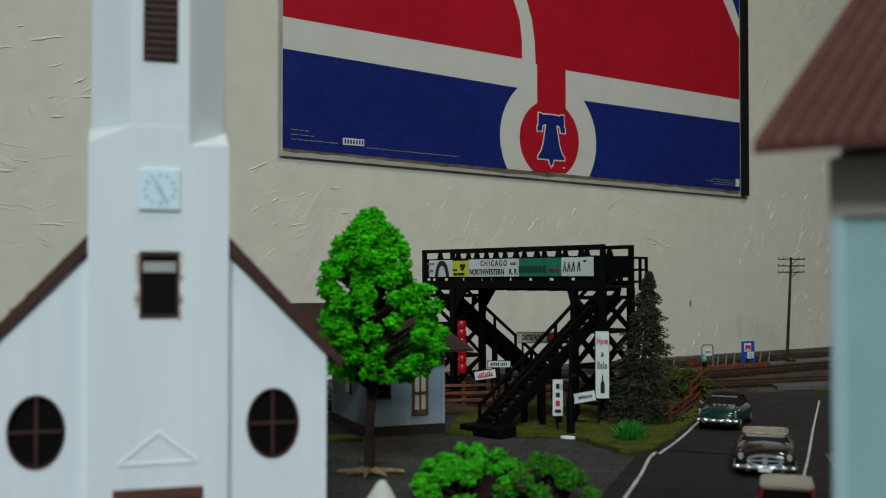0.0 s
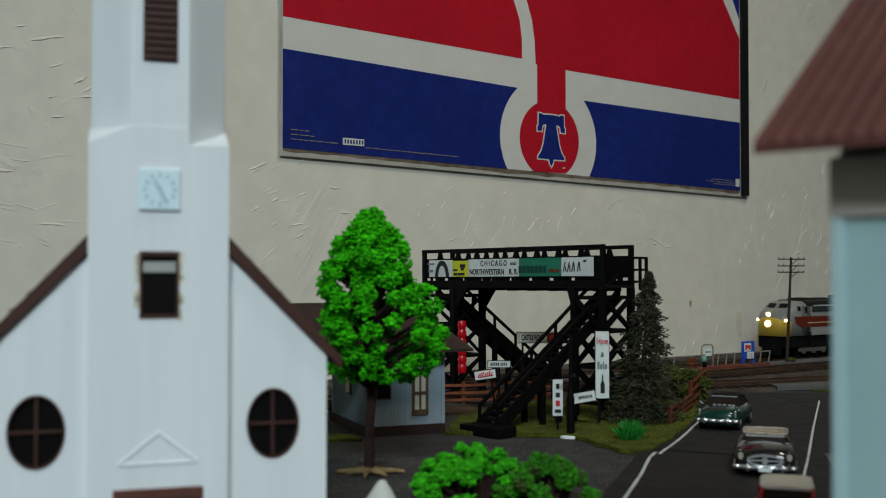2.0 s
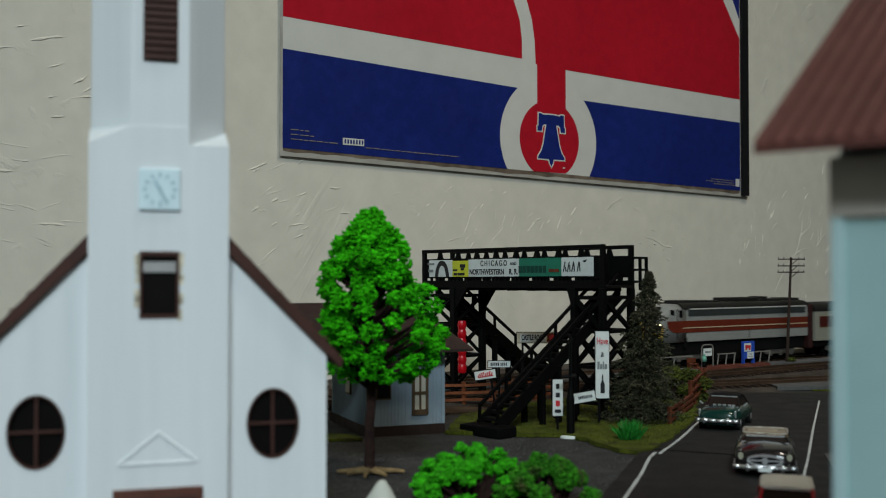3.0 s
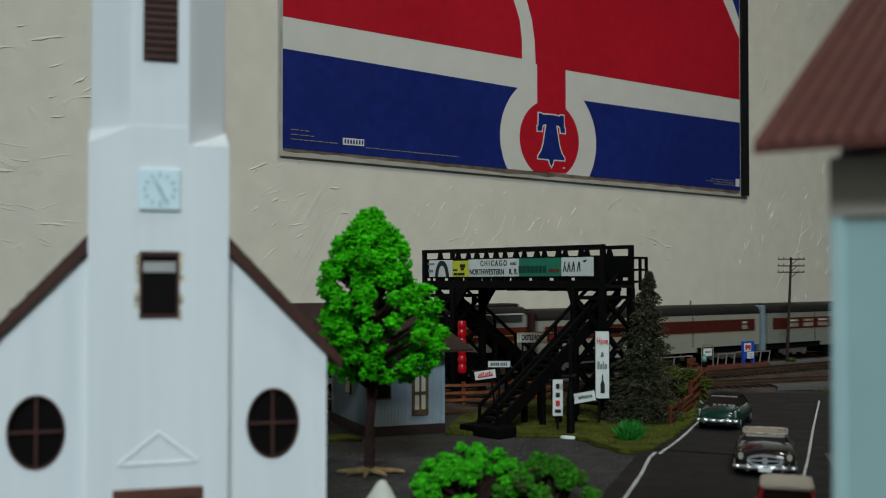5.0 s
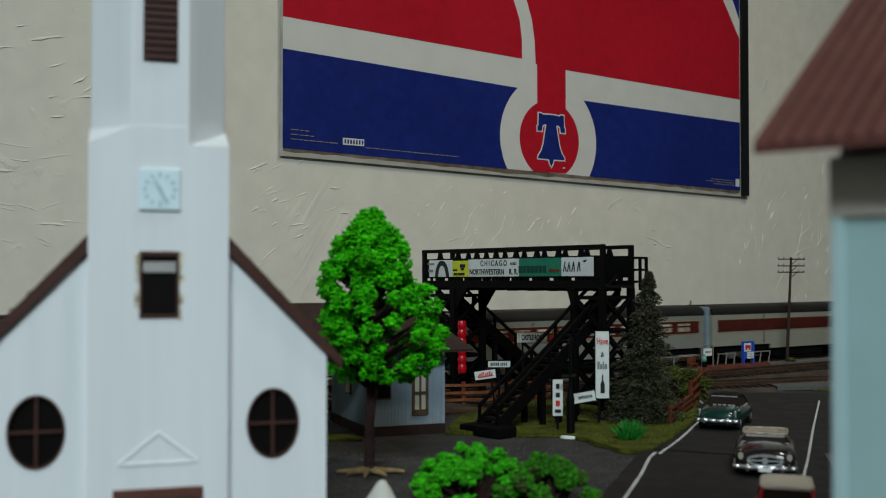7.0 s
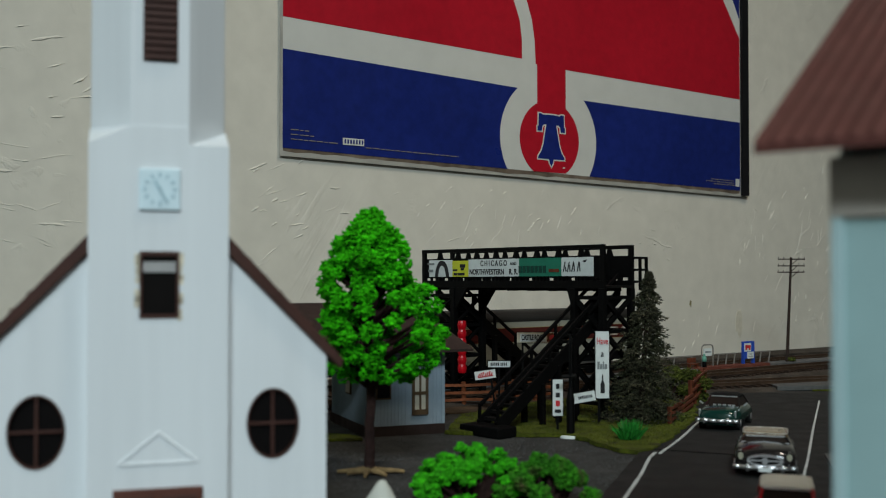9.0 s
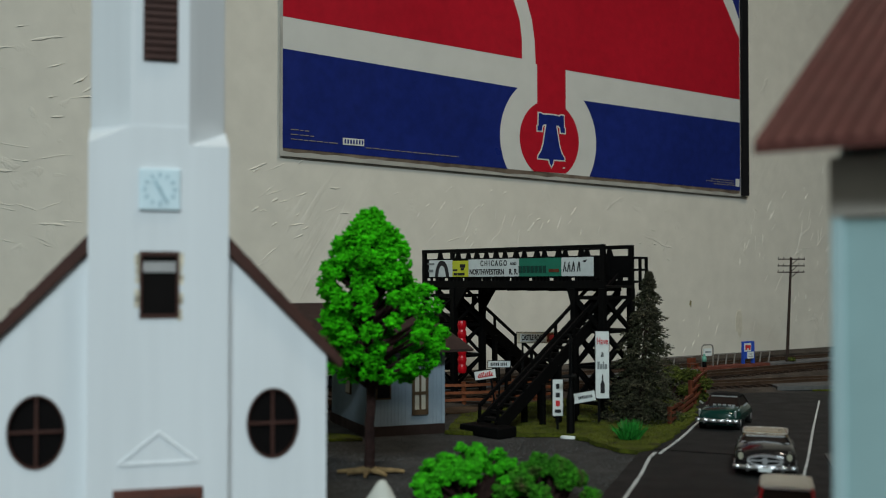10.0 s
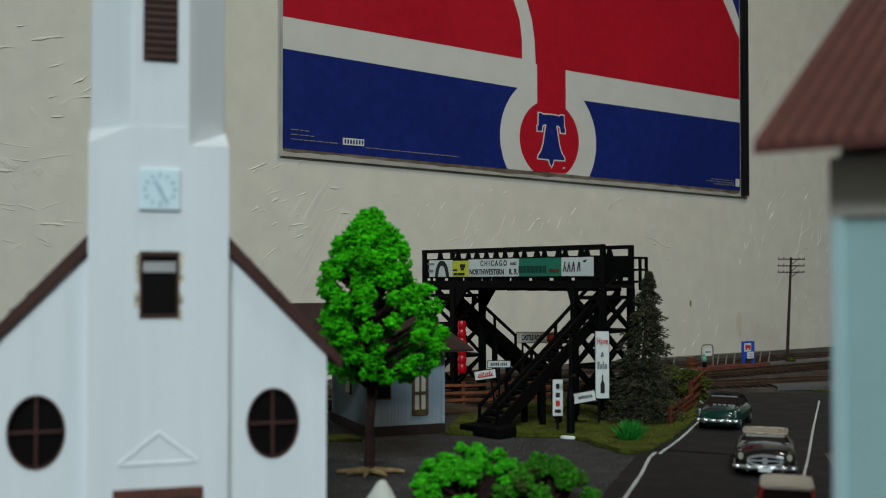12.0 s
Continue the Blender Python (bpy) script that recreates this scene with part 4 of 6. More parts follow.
def coach(s, label, shade, windows, end_round=False, bellows="diaphragm"):
    ob = thing("passenger_coach", at(on_layout(s, 0, RAIL_TOP), TURN), label, "railway coach", "coaches of the train")
    L, w, z0, z1 = 0.2400, 0.0170, 0.0145, 0.0471
    sec = body_section(w, z0, 0.0400, 0.0004, 2)
    bm = bmesh.new()
    loft(bm, [[(x, y, z) for y, z in sec] for x in (0.004, L)])
    part("body", bm, shade, ob, bevel=0.0003)
    roof = body_section(w + 0.0003, 0.0397, z1, 0.0090, 8)
    bm = bmesh.new()
    rings = [[(x, y * f, 0.0397 + (z - 0.0397) * g) for y, z in roof] for x, f, g in (
        ((0.004, 1, 1), (L - 0.014, 1, 1), (L - 0.006, 1, 0.88), (L - 0.001, 1, 0.55), (L + 0.0004, 1, 0.2)) if end_round else ((0.0036, 1, 1), (L + 0.0004, 1, 1)))]
    loft(bm, rings)
    part("roof", bm, "coach_roof", ob, "black rounded roof", smooth=False, bevel=0.0002)
    for sy in (-1, 1):
        y0, y1 = sorted((sy * (w - 0.0003), sy * (w + 0.0003)))
        bm = bmesh.new()
        box(bm, 0.010, L - 0.006, y0, y1, 0.0260, 0.0354)
        band = part("window_band", bm, "coach_window", ob, "dark red window band")
        for z in (0.0256, 0.0354):
            boxes("pinstripe", "band_line", ob, (0.010, L - 0.006, y0, y1, z, z + 0.0004))
        y2, y3 = sorted((sy * (w + 0.0001), sy * (w + 0.0006)))
        for x, ln, mat in windows:
            bm = bmesh.new()
            box(bm, x, x + ln, y2, y3, 0.0276, 0.0338)
            part("pane", bm, mat, band, bevel=0.0002)
            if mat == "lit_window" and rngw.random() < 0.6:
                bm = bmesh.new()
                box(bm, x + 0.0008, x + ln * rngw.uniform(0.55, 0.9), *sorted((sy * (w + 0.0005), sy * (w + 0.0008))), 0.0322, 0.0335)
                part("blind", bm, "window_blind", band)
            if mat == "lit_window":
                bm = bmesh.new()
                box(bm, x, x + ln, *sorted((sy * (w + 0.0004), sy * (w + 0.0009))), 0.0310, 0.0321)
                part("sash", bm, "coach_window", band)
        for x in (0.066, 0.160):
            boxes("door_seam", "under", ob, (x, x + 0.0005, y0, y1, 0.0155, 0.0390))
        boxes("skirt", shade, ob, (0.075, L - 0.075, *sorted((sy * (w - 0.0012), sy * w)), 0.0110, 0.0150))
    boxes("underframe", "under", ob, (0.006, L - 0.002, -0.0140, 0.0140, 0.0095, 0.0146), (0.085, 0.150, -0.0135, 0.0135, 0.0040, 0.0100), bevel=0.0004)
    boxes("diaphragm", bellows, ob, (-0.0008, 0.0042, -0.0150, 0.0150, 0.0080, 0.0462), label="gangway bellows", bevel=0.0015)
    bogie(ob, 0.042, 3, 0.0125)
    bogie(ob, L - 0.042, 3, 0.0125)
    TRAIN.append((ob, s))
    return ob


locomotive()
rngw = random.Random(9)
coach(0.1230, "grey baggage coach with maroon band and black roof", "coach_grey", [(0.046, 0.012, "coach_window"), (0.218, 0.0065, "lit_window")], bellows="bellows_maroon")
coach(0.3700, "grey passenger coach with lit windows and black roof", "coach_silver",
      [(0.030 + i * 0.0200, 0.0135, "lit_window") for i in range(10)])
coach(0.6160, "grey tail coach with dark maroon windows and rounded end", "coach_grey",
      [(0.012 + i * 0.022, 0.014, "coach_window") for i in range(9)] + [(0.208, 0.009, "lit_window"), (0.222, 0.009, "lit_window")], True)


# ---- side tracks ----
track("railway_track", on_layout(-1.9, -0.052)[:], on_layout(1.8, -0.052)[:], "second rusty track beside the main line")
track("railway_track", on_layout(-0.27, -0.072)[:], on_layout(0.42, -0.240)[:], "siding track with dark sleepers branching off", -0.0008)


# ---- turf, platform, paving ----
def patch(name, pts, z0, z1, mat, label, category, rough=0.0016, seed=1, kind="structure"):
    """A flat piece of ground with an uneven outline."""
    rng = random.Random(seed)
    out = []
    for (ax, ay), (bx, by) in zip(pts, pts[1:] + pts[:1]):
        d = math.hypot(bx - ax, by - ay)
        n = max(1, int(d / 0.006))
        for i in range(n):
            f = i / n
            out.append((ax + (bx - ax) * f + rng.uniform(-rough, rough), ay + (by - ay) * f + rng.uniform(-rough, rough)))
    bm = bmesh.new()
    sheet(bm, out, z0, z1)
    return tagged(part(name, bm, mat), label, category, kind=kind)


TURF = [(0.002, 0.527), (0.034, 0.520), (0.062, 0.516), (0.0788, 0.4735), (0.0857, 0.4705), (0.0915, 0.4750), (0.0974, 0.4859), (0.1124, 0.5181), (0.1338, 0.5697), (0.156, 0.66), (0.168, 0.715),
        (0.120, 0.690), (0.060, 0.650), (0.010, 0.590)]
patch("turf", TURF, 0.0003, 0.0022, "turf", "yellow-green scenic turf with brown bare spots", "grass")
patch("turf", [(-0.075, 0.500), (-0.038, 0.508), (-0.045, 0.520), (-0.075, 0.530)], 0.0003, 0.0016, "turf", "thin strip of turf beside the blue house", "grass", 0.001, 5)
patch("dirt_bed", [(-0.02, 0.600), (0.012, 0.605), (0.075, 0.655), (0.15, 0.70), (0.145, 0.725), (0.02, 0.66), (-0.05, 0.64)], 0.0002, 0.0010, "dirt", "brown dirt beside the tracks", "dirt")


def inside(x, y, pts):
    hit = False
    for (ax, ay), (bx, by) in zip(pts, pts[1:] + pts[:1]):
        if (ay > y) != (by > y) and x < ax + (bx - ax) * (y - ay) / (by - ay):
            hit = not hit
    return hit


def turf_fibres():
    rng = random.Random(7)
    vs, fs = [], []
    while len(fs) < 14000:
        x, y = rng.uniform(0, 0.17), rng.uniform(0.48, 0.72)
        if not inside(x, y, TURF):
            continue
        a, h, w = rng.uniform(0, math.tau), rng.uniform(0.0002, 0.0010), 0.00022
        k = len(vs)
        lx, ly = rng.uniform(-0.0008, 0.0008), rng.uniform(-0.0008, 0.0008)
        vs += [(x - w * math.cos(a), y - w * math.sin(a), 0.0020), (x + w * math.cos(a), y + w * math.sin(a), 0.0020), (x + lx, y + ly, 0.0022 + h)]
        fs.append((k, k + 1, k + 2))
    me = bpy.data.meshes.new("turf_fibres")
    me.from_pydata(vs, [], fs)
    me.materials.append(M["blade"])
    tagged(new("turf_fibres", me), "short yellow-green flock fibres", "grass", kind="stuff")


turf_fibres()


def on_line(name, s0, s1, b0, b1, z0, z1, mat, label, category):
    bm = bmesh.new()
    box(bm, s0, s1, b0, b1, z0, z1)
    ob = part(name, bm, mat, bevel=0.0003)
    ob.matrix_world = at(TRACK, TURN)
    return tagged(ob, label, category, kind="structure")


on_line("platform", -0.35, 0.35, -0.0335, -0.0185, 0.0002, 0.0066, "concrete", "narrow grey platform between the tracks", "platform")
PAVING = on_line("paving", -0.118, -0.034, -0.0345, -0.0220, 0.0002, 0.0070, "brick_red", "red brick platform paving", "paving")
for i in range(20):
    for j in range(5):
        bm = bmesh.new()
        x, y = -0.1175 + i * 0.0042 + (j % 2) * 0.0014, -0.0344 + j * 0.0025
        box(bm, x, x + 0.0037, y, y + 0.0021, 0.0069, 0.0074)
        part("brick", bm, "brick_red", PAVING)
bm = bmesh.new()
sheet(bm, [(0.2225, 0.764), (0.2245, 0.720), (0.300, 0.727), (0.300, 0.792)], 0.0003, 0.0036)
tagged(part("crossing_slab", bm, "slab", bevel=0.0004), "grey crossing slab beside the track", "slab", kind="structure")
patch("grass_edge", [(0.248, 0.7185), (0.30, 0.7240), (0.30, 0.7255), (0.248, 0.7200)], 0.0002, 0.0012, "turf", "thin green grass edge along the slab", "grass", 0.0005, 3)
on_line("ballast_shoulder", -1.9, 1.8, 0.0225, 0.0575, -0.001, 0.0068, "ballast", "dark ballast shoulder against the wall", "ballast")
# a seam across the road where two sheets meet
bm = bmesh.new()
sheet(bm, [(0.0900, 0.4795), (0.108, 0.4700), (0.126, 0.4625), (0.152, 0.4630), (0.152, 0.4642), (0.126, 0.4641), (0.108, 0.4716), (0.0908, 0.4812)], 0.0010, 0.0015)
tagged(part("road_seam", bm, "black_worn"), "dark seam between two road sheets", "seam", kind="structure")
bm = bmesh.new()
sheet(bm, [(0.1475, 0.400), (0.19, 0.405), (0.215, 0.470), (0.164, 0.462)], 0.0003, 0.0022)
tagged(part("side_sheet", bm, "slab", bevel=0.0004), "dark grey base sheet beside the road", "slab", kind="structure")

# ---- foliage ----
ICO = [(0, -0.5257, 0.8507), (0.8507, 0, 0.5257), (0.8507, 0, -0.5257), (-0.8507, 0, -0.5257), (-0.8507, 0, 0.5257), (-0.5257, 0.8507, 0),
       (0.5257, 0.8507, 0), (0.5257, -0.8507, 0), (-0.5257, -0.8507, 0), (0, -0.5257, -0.8507), (0, 0.5257, -0.8507), (0, 0.5257, 0.8507)]
ICO_V = np.array(ICO)
ICO_F = np.array([f for f in [(i, j, k) for i in range(12) for j in range(i + 1, 12) for k in range(j + 1, 12)]
                  if all(abs(np.linalg.norm(ICO_V[a] - ICO_V[b]) - 1.0515) < 0.01 for a, b in ((f[0], f[1]), (f[1], f[2]), (f[0], f[2])))])
for r, f in enumerate(ICO_F):
    a, b, c = ICO_V[f]
    if np.dot(np.cross(b - a, c - a), a + b + c) < 0:
        ICO_F[r] = f[::-1]


def crumbs(name, spots, mat, parent=None, label="", seed=3, squash=0.8):
    """Many small uneven crumbs of foam: spots are (x, y, z, radius)."""
    rng = np.random.default_rng(seed)
    spots = np.array(spots)
    n = len(spots)
    v = ICO_V[None] * (1 + rng.uniform(-0.60, 0.55, (n, 12, 1))) * rng.uniform(0.55, 1.45, (n, 1, 3)) * spots[:, None, 3:4]
    v[:, :, 2] *= squash
    v += spots[:, None, :3]
    f = ICO_F[None] + (np.arange(n) * 12)[:, None, None]
    me = bpy.data.meshes.new(name)
    me.from_pydata(v.reshape(-1, 3).tolist(), [], f.reshape(-1, 3).tolist())
    me.materials.append(M[mat])
    ob = new(name, me)
    if parent:
        ob.parent = parent
    if label:
        tagged(ob, label)
    return ob


def clump(rng, c, r, many, size):
    """Crumbs spread over the shell of a lobe."""
    out = []
    for _ in range(many):
        a, b = rng.uniform(0, math.tau), math.acos(rng.uniform(-0.9, 1))
        k = r * rng.uniform(0.35, 1.0) ** 0.6 * rng.uniform(0.85, 1.15)
        out.append((c[0] + k * math.sin(b) * math.cos(a), c[1] + k * math.sin(b) * math.sin(a), c[2] + 0.8 * k * math.cos(b), size * rng.choice((0.55, 0.8, 1.0, 1.0, 1.5))))
    return out


def limb(bm, a, b, r, r2, rng, bend=0.002, n=4):
    a, b = Vector(a), Vector(b)
    pts = [a.lerp(b, i / n) + Vector((rng.uniform(-bend, bend), rng.uniform(-bend, bend), 0)) * (0 if i in (0, n) else 1) for i in range(n + 1)]
    for i in range(n):
        tube(bm, pts[i], pts[i + 1], r + (r2 - r) * i / n, r + (r2 - r) * (i + 1) / n, 7)


def green_tree():
    ob = thing("tree", pose(-0.0290, 0.4235, 0), "bright green foam model tree with dark trunk and tan base", "tree")
    rng = random.Random(21)
    bm = bmesh.new()
    limb(bm, (0, 0, 0.001), (0.0005, 0, 0.046), 0.0022, 0.0017, rng, 0.0006, 5)
    limb(bm, (0.0005, 0, 0.046), (0.001, 0, 0.100), 0.0019, 0.0006, rng, 0.0008, 6)
    # the crown's half width and its lean to one side, by height
    zs = (0.0375, 0.0447, 0.0536, 0.0648, 0.0735, 0.0775, 0.0872, 0.0960, 0.1015)
    reach = (0.0120, 0.0225, 0.0265, 0.0250, 0.0225, 0.0175, 0.0170, 0.0100, 0.0035)
    lean = (0.0045, 0.0050, 0.0040, 0.0036, 0.0040, -0.0020, 0.0006, 0.0010, 0.0005)
    spots = []
    for i in range(138):
        f = (i + 0.5) / 138
        z = 0.0375 + (0.1015 - 0.0375) * (1 - (1 - f) ** 1.25)
        a = i * 2.39996 + rng.uniform(-0.25, 0.25)
        r = rng.uniform(0.0032, 0.0051)
        rr = max(0.0, np.interp(z, zs, reach) - r * 0.75) * rng.choice((1.06, 1.0, 0.97, 0.88, 0.70))
        x, y = np.interp(z, zs, lean) + rr * math.cos(a), rr * math.sin(a)
        z += rng.uniform(-0.0015, 0.0015)
        limb(bm, (0.0007, 0, max(0.034, z - 0.012)), (x * 0.9, y * 0.9, z), 0.0009, 0.0004, rng, 0.0008, 3)
        spots += clump(rng, (x, y, z), r, int(150 * (r / 0.0045) ** 2), 0.00066)
    part("trunk", bm, "bark", ob, "dark brown trunk and limbs")
    crown = crumbs("crown", spots, "leaf", ob, "bright green foam foliage")
    for i, (a, ln) in enumerate(((8, 0.014), (100, 0.010), (172, 0.013), (265, 0.011), (320, 0.009), (215, 0.010))):
        bm = bmesh.new()
        c, s = math.cos(radians(a)), math.sin(radians(a))
        limb(bm, (c * 0.001, s * 0.001, 0.0022), (c * ln, s * ln, 0.0011 + 0.0006 * (i % 2)), 0.0014, 0.0007, rng, 0.0006, 3)
        part("base_prong", bm, "sandwood", ob, "tan base prong")


green_tree()


def low_bush(name, m, label, mat, lobes, size, many=90, seed=5):
    ob = thing(name, m, label, "bush")
    rng = random.Random(seed)
    spots = []
    bm = bmesh.new()
    for x, y, z, r in lobes:
        spots += clump(rng, (x, y, z), r, many, size)
        limb(bm, (x * 0.3, y * 0.3, 0), (x, y, z), 0.0012, 0.0005, rng, 0.001, 3)
    part("stem", bm, "bark", ob, "dark brown stems")
    crumbs("foliage", spots, mat, ob, seed=seed)


rng = random.Random(11)
lobes = []
for i in range(70):
    a, k = rng.uniform(0, math.tau), math.sqrt(rng.random())
    x, y = 0.0200 * k * math.cos(a), 0.015 * k * math.sin(a)
    lobes.append((x, y, 0.0045 + 0.0125 * (1 - k * k) + rng.uniform(-0.0028, 0.0034), rng.uniform(0.0016, 0.0032)))
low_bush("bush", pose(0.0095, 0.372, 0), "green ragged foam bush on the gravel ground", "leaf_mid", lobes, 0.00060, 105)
lobes = []
for i in range(34):
    a, k = rng.uniform(0, math.tau), math.sqrt(rng.random())
    x, y = 0.0165 * k * math.cos(a), 0.013 * k * math.sin(a)
    lobes.append((x, y, 0.0040 + 0.0100 * (1 - k * k) + rng.uniform(-0.0015, 0.0015), rng.uniform(0.0030, 0.0042)))
low_bush("bush", pose(0.0350, 0.368, 0), "darker green foam bush beside the bright one", "leaf_dark", lobes, 0.0006, 190, 8)
lobes = [(rng.uniform(-0.022, 0.020), rng.uniform(-0.016, 0.018), rng.uniform(0.003, 0.018), rng.uniform(0.004, 0.006)) for _ in range(34)]
low_bush("hedge", pose(0.1400, 0.668, 0), "olive green hedge behind the conifer", "hedge", lobes, 0.0005, 240, 9)
lobes = [(rng.uniform(-0.012, 0.012), rng.uniform(-0.03, 0.03), rng.uniform(0.001, 0.004), rng.uniform(0.0018, 0.003)) for _ in range(18)]
low_bush("ground_cover", pose(0.118, 0.590, 0), "low brown-green ground cover under the conifer", "hedge", lobes, 0.0008, 50, 12)


def conifer():
    ob = thing("conifer", pose(0.1035, 0.5640, 0), "dark olive bottle-brush model conifer", "tree")
    rng = random.Random(31)
    bm = bmesh.new()
    tube(bm, (0, 0, 0), (0.0052, 0, 0.077), 0.0022, 0.0004, 8)
    part("trunk", bm, "bark", ob)
    vs, fs = [], []
    H = 0.0785
    for i in range(1700):
        f = rng.random() ** 1.35
        z = 0.006 + (H - 0.006) * f
        reach = (0.0250 * (1 - f) ** 0.85 + 0.0014) * rng.uniform(0.55, 1.12) * (0.86 + 0.14 * math.sin(z * 780))
        a = rng.uniform(0, math.tau)
        ca, sa = math.cos(a), math.sin(a)
        x0, y0 = 0.0052 * f, 0.0
        droop = -0.25 * reach + 0.0006
        tip = Vector((x0 + ca * reach, y0 + sa * reach, z + droop))
        root = Vector((x0, y0, z + 0.002))
        for j in range(16):
            u = rng.uniform(0.30, 1.0)
            c = root.lerp(tip, u)
            ln, w = rng.uniform(0.0009, 0.0021), rng.uniform(0.00022, 0.00045)
            dvec = Vector((ca + rng.uniform(-1, 1), sa + rng.uniform(-1, 1), rng.uniform(-0.5, 0.8))).normalized()
            side = dvec.cross(Vector((rng.uniform(-1, 1), rng.uniform(-1, 1), rng.uniform(-1, 1)))).normalized() * w
            k = len(vs)
            vs += [tuple(c - side), tuple(c + side), tuple(c + dvec * ln)]
            up = dvec.cross(side).normalized() * w
            vs += [tuple(c + up)]
            fs += [(k, k + 1, k + 2), (k + 1, k + 3, k + 2), (k + 3, k, k + 2)]
    me = bpy.data.meshes.new("crown")
    me.from_pydata(vs, [], fs)
    me.materials.append(M["needle"])
    c = new("crown", me)
    c.parent = ob


conifer()


def grass_tuft():
    ob = thing("grass_tuft", pose(0.0870, 0.5000, 0), "bright green plastic grass tuft at the turf edge", "grass tuft")
    rng = random.Random(6)
    vs, fs = [], []
    for i in range(260):
        a, lean, h = rng.uniform(0, math.tau), rng.uniform(0, 0.95), rng.uniform(0.007, 0.0130)
        b = Vector((rng.uniform(-0.003, 0.003), rng.uniform(-0.002, 0.002), 0))
        d = Vector((math.cos(a) * lean, math.sin(a) * lean, 1)).normalized()
        s = d.cross(Vector((rng.uniform(-1, 1), rng.uniform(-1, 1), 0.1))).normalized() * 0.0004
        k = len(vs)
        vs += [tuple(b - s), tuple(b + s), tuple(b + d * h * 0.6 + s), tuple(b + d * h * 0.6 - s), tuple(b + d * h + Vector((0, 0, -lean * 0.001)))]
        fs += [(k, k + 1, k + 2, k + 3), (k + 3, k + 2, k + 4)]
    me = bpy.data.meshes.new("blades")
    me.from_pydata(vs, [], fs)
    me.materials.append(M["tuft"])
    b = new("blades", me)
    b.parent = ob


grass_tuft()


# ---- the small blue house ----
def blue_house():
    ob = thing("blue_house", pose(-0.0365, 0.5190, 0, 0, 0, 22), "pale blue clapboard model house with brown hip roof", "house")
    L, D, base, eave = 0.0395, 0.062, 0.0050, 0.0410
    boxes("base", "roof_dark", ob, (-0.0006, L + 0.0006, -0.0006, D, 0, base), label="dark brown foundation")
    boxes("wall", "house_blue", ob, (0, L, 0, D, base, eave), label="pale blue board wall")
    for i in range(21):
        x = 0.0012 + i * 0.00182
        if not (0.0205 < x < 0.0325):
            boxes("batten", "house_blue", ob, (x, x + 0.0003, -0.0003, 0.0001, base, eave))
    for i in range(33):
        y = 0.0012 + i * 0.00182
        boxes("batten", "house_blue", ob, (-0.0003, 0.0001, y, y + 0.0003, base, eave))
    boxes("corner_post", "house_blue", ob, (-0.0006, 0.0010, -0.0006, 0.0010, base, eave))
    boxes("corner_post", "house_blue", ob, (L - 0.0010, L + 0.0006, -0.0006, 0.0010, base, eave))
    # tall double window in the front
    x0, x1, z0, z1 = 0.0228, 0.0312, 0.0098, 0.0322
    w = boxes("window", "window_wood", ob, (x0, x0 + 0.0013, -0.0011, 0.0004, z0, z1), (x1 - 0.0013, x1, -0.0011, 0.0004, z0, z1), (x0, x1, -0.0011, 0.0004, z0, z0 + 0.0026), (x0, x1, -0.0011, 0.0004, z1 - 0.0018, z1),
              ((x0 + x1) / 2 - 0.0005, (x0 + x1) / 2 + 0.0005, -0.0010, 0.0004, z0, z1), (x0, x1, -0.0010, 0.0004, 0.0196, 0.0212), label="tall brown window with cream curtains")
    for a in (x0 + 0.0010, (x0 + x1) / 2 + 0.0003):
        for b, c in ((z0 + 0.002, 0.0198), (0.0210, z1 - 0.0015)):
            boxes("pane", "curtain", w, (a, a + 0.0030, -0.0006, -0.0003, b, c))
    w = boxes("window", "window_wood", ob, (0.0040, 0.0118, -0.0008, 0.0004, 0.0180, 0.0292), label="small brown window")
    boxes("pane", "dark_glass", w, (0.0048, 0.0110, -0.0011, -0.0007, 0.0188, 0.0284))
    w = boxes("window", "window_wood", ob, (-0.0008, 0.0004, 0.026, 0.034, 0.0180, 0.0300))
    boxes("pane", "curtain", w, (-0.0011, -0.0007, 0.0268, 0.0332, 0.0188, 0.0292))
    bm = bmesh.new()
    o, zr = 0.0115, 0.0645
    e = [(-0.046, -o, eave), (L + o, -o, eave), (L + o, D + o, eave), (-0.046, D + o, eave)]
    lift = Vector((0, 0, 0.0013))
    lo = [bm.verts.new(p) for p in e]
    hi = [bm.verts.new(Vector(p) + lift) for p in e]
    r0, r1 = bm.verts.new((-0.030, D / 2, zr)), bm.verts.new((L - 0.006, D / 2, zr))
    bm.faces.new(lo[::-1])
    for i in range(4):
        j = (i + 1) % 4
        bm.faces.new((lo[i], lo[j], hi[j], hi[i]))
    bm.faces.new((hi[0], hi[1], r1, r0))
    bm.faces.new((hi[1], hi[2], r1))
    bm.faces.new((hi[2], hi[3], r0, r1))
    bm.faces.new((hi[3], hi[0], r0))
    part("roof", bm, "roof_dark", ob, "dark brown hip roof with wide eaves")


blue_house()


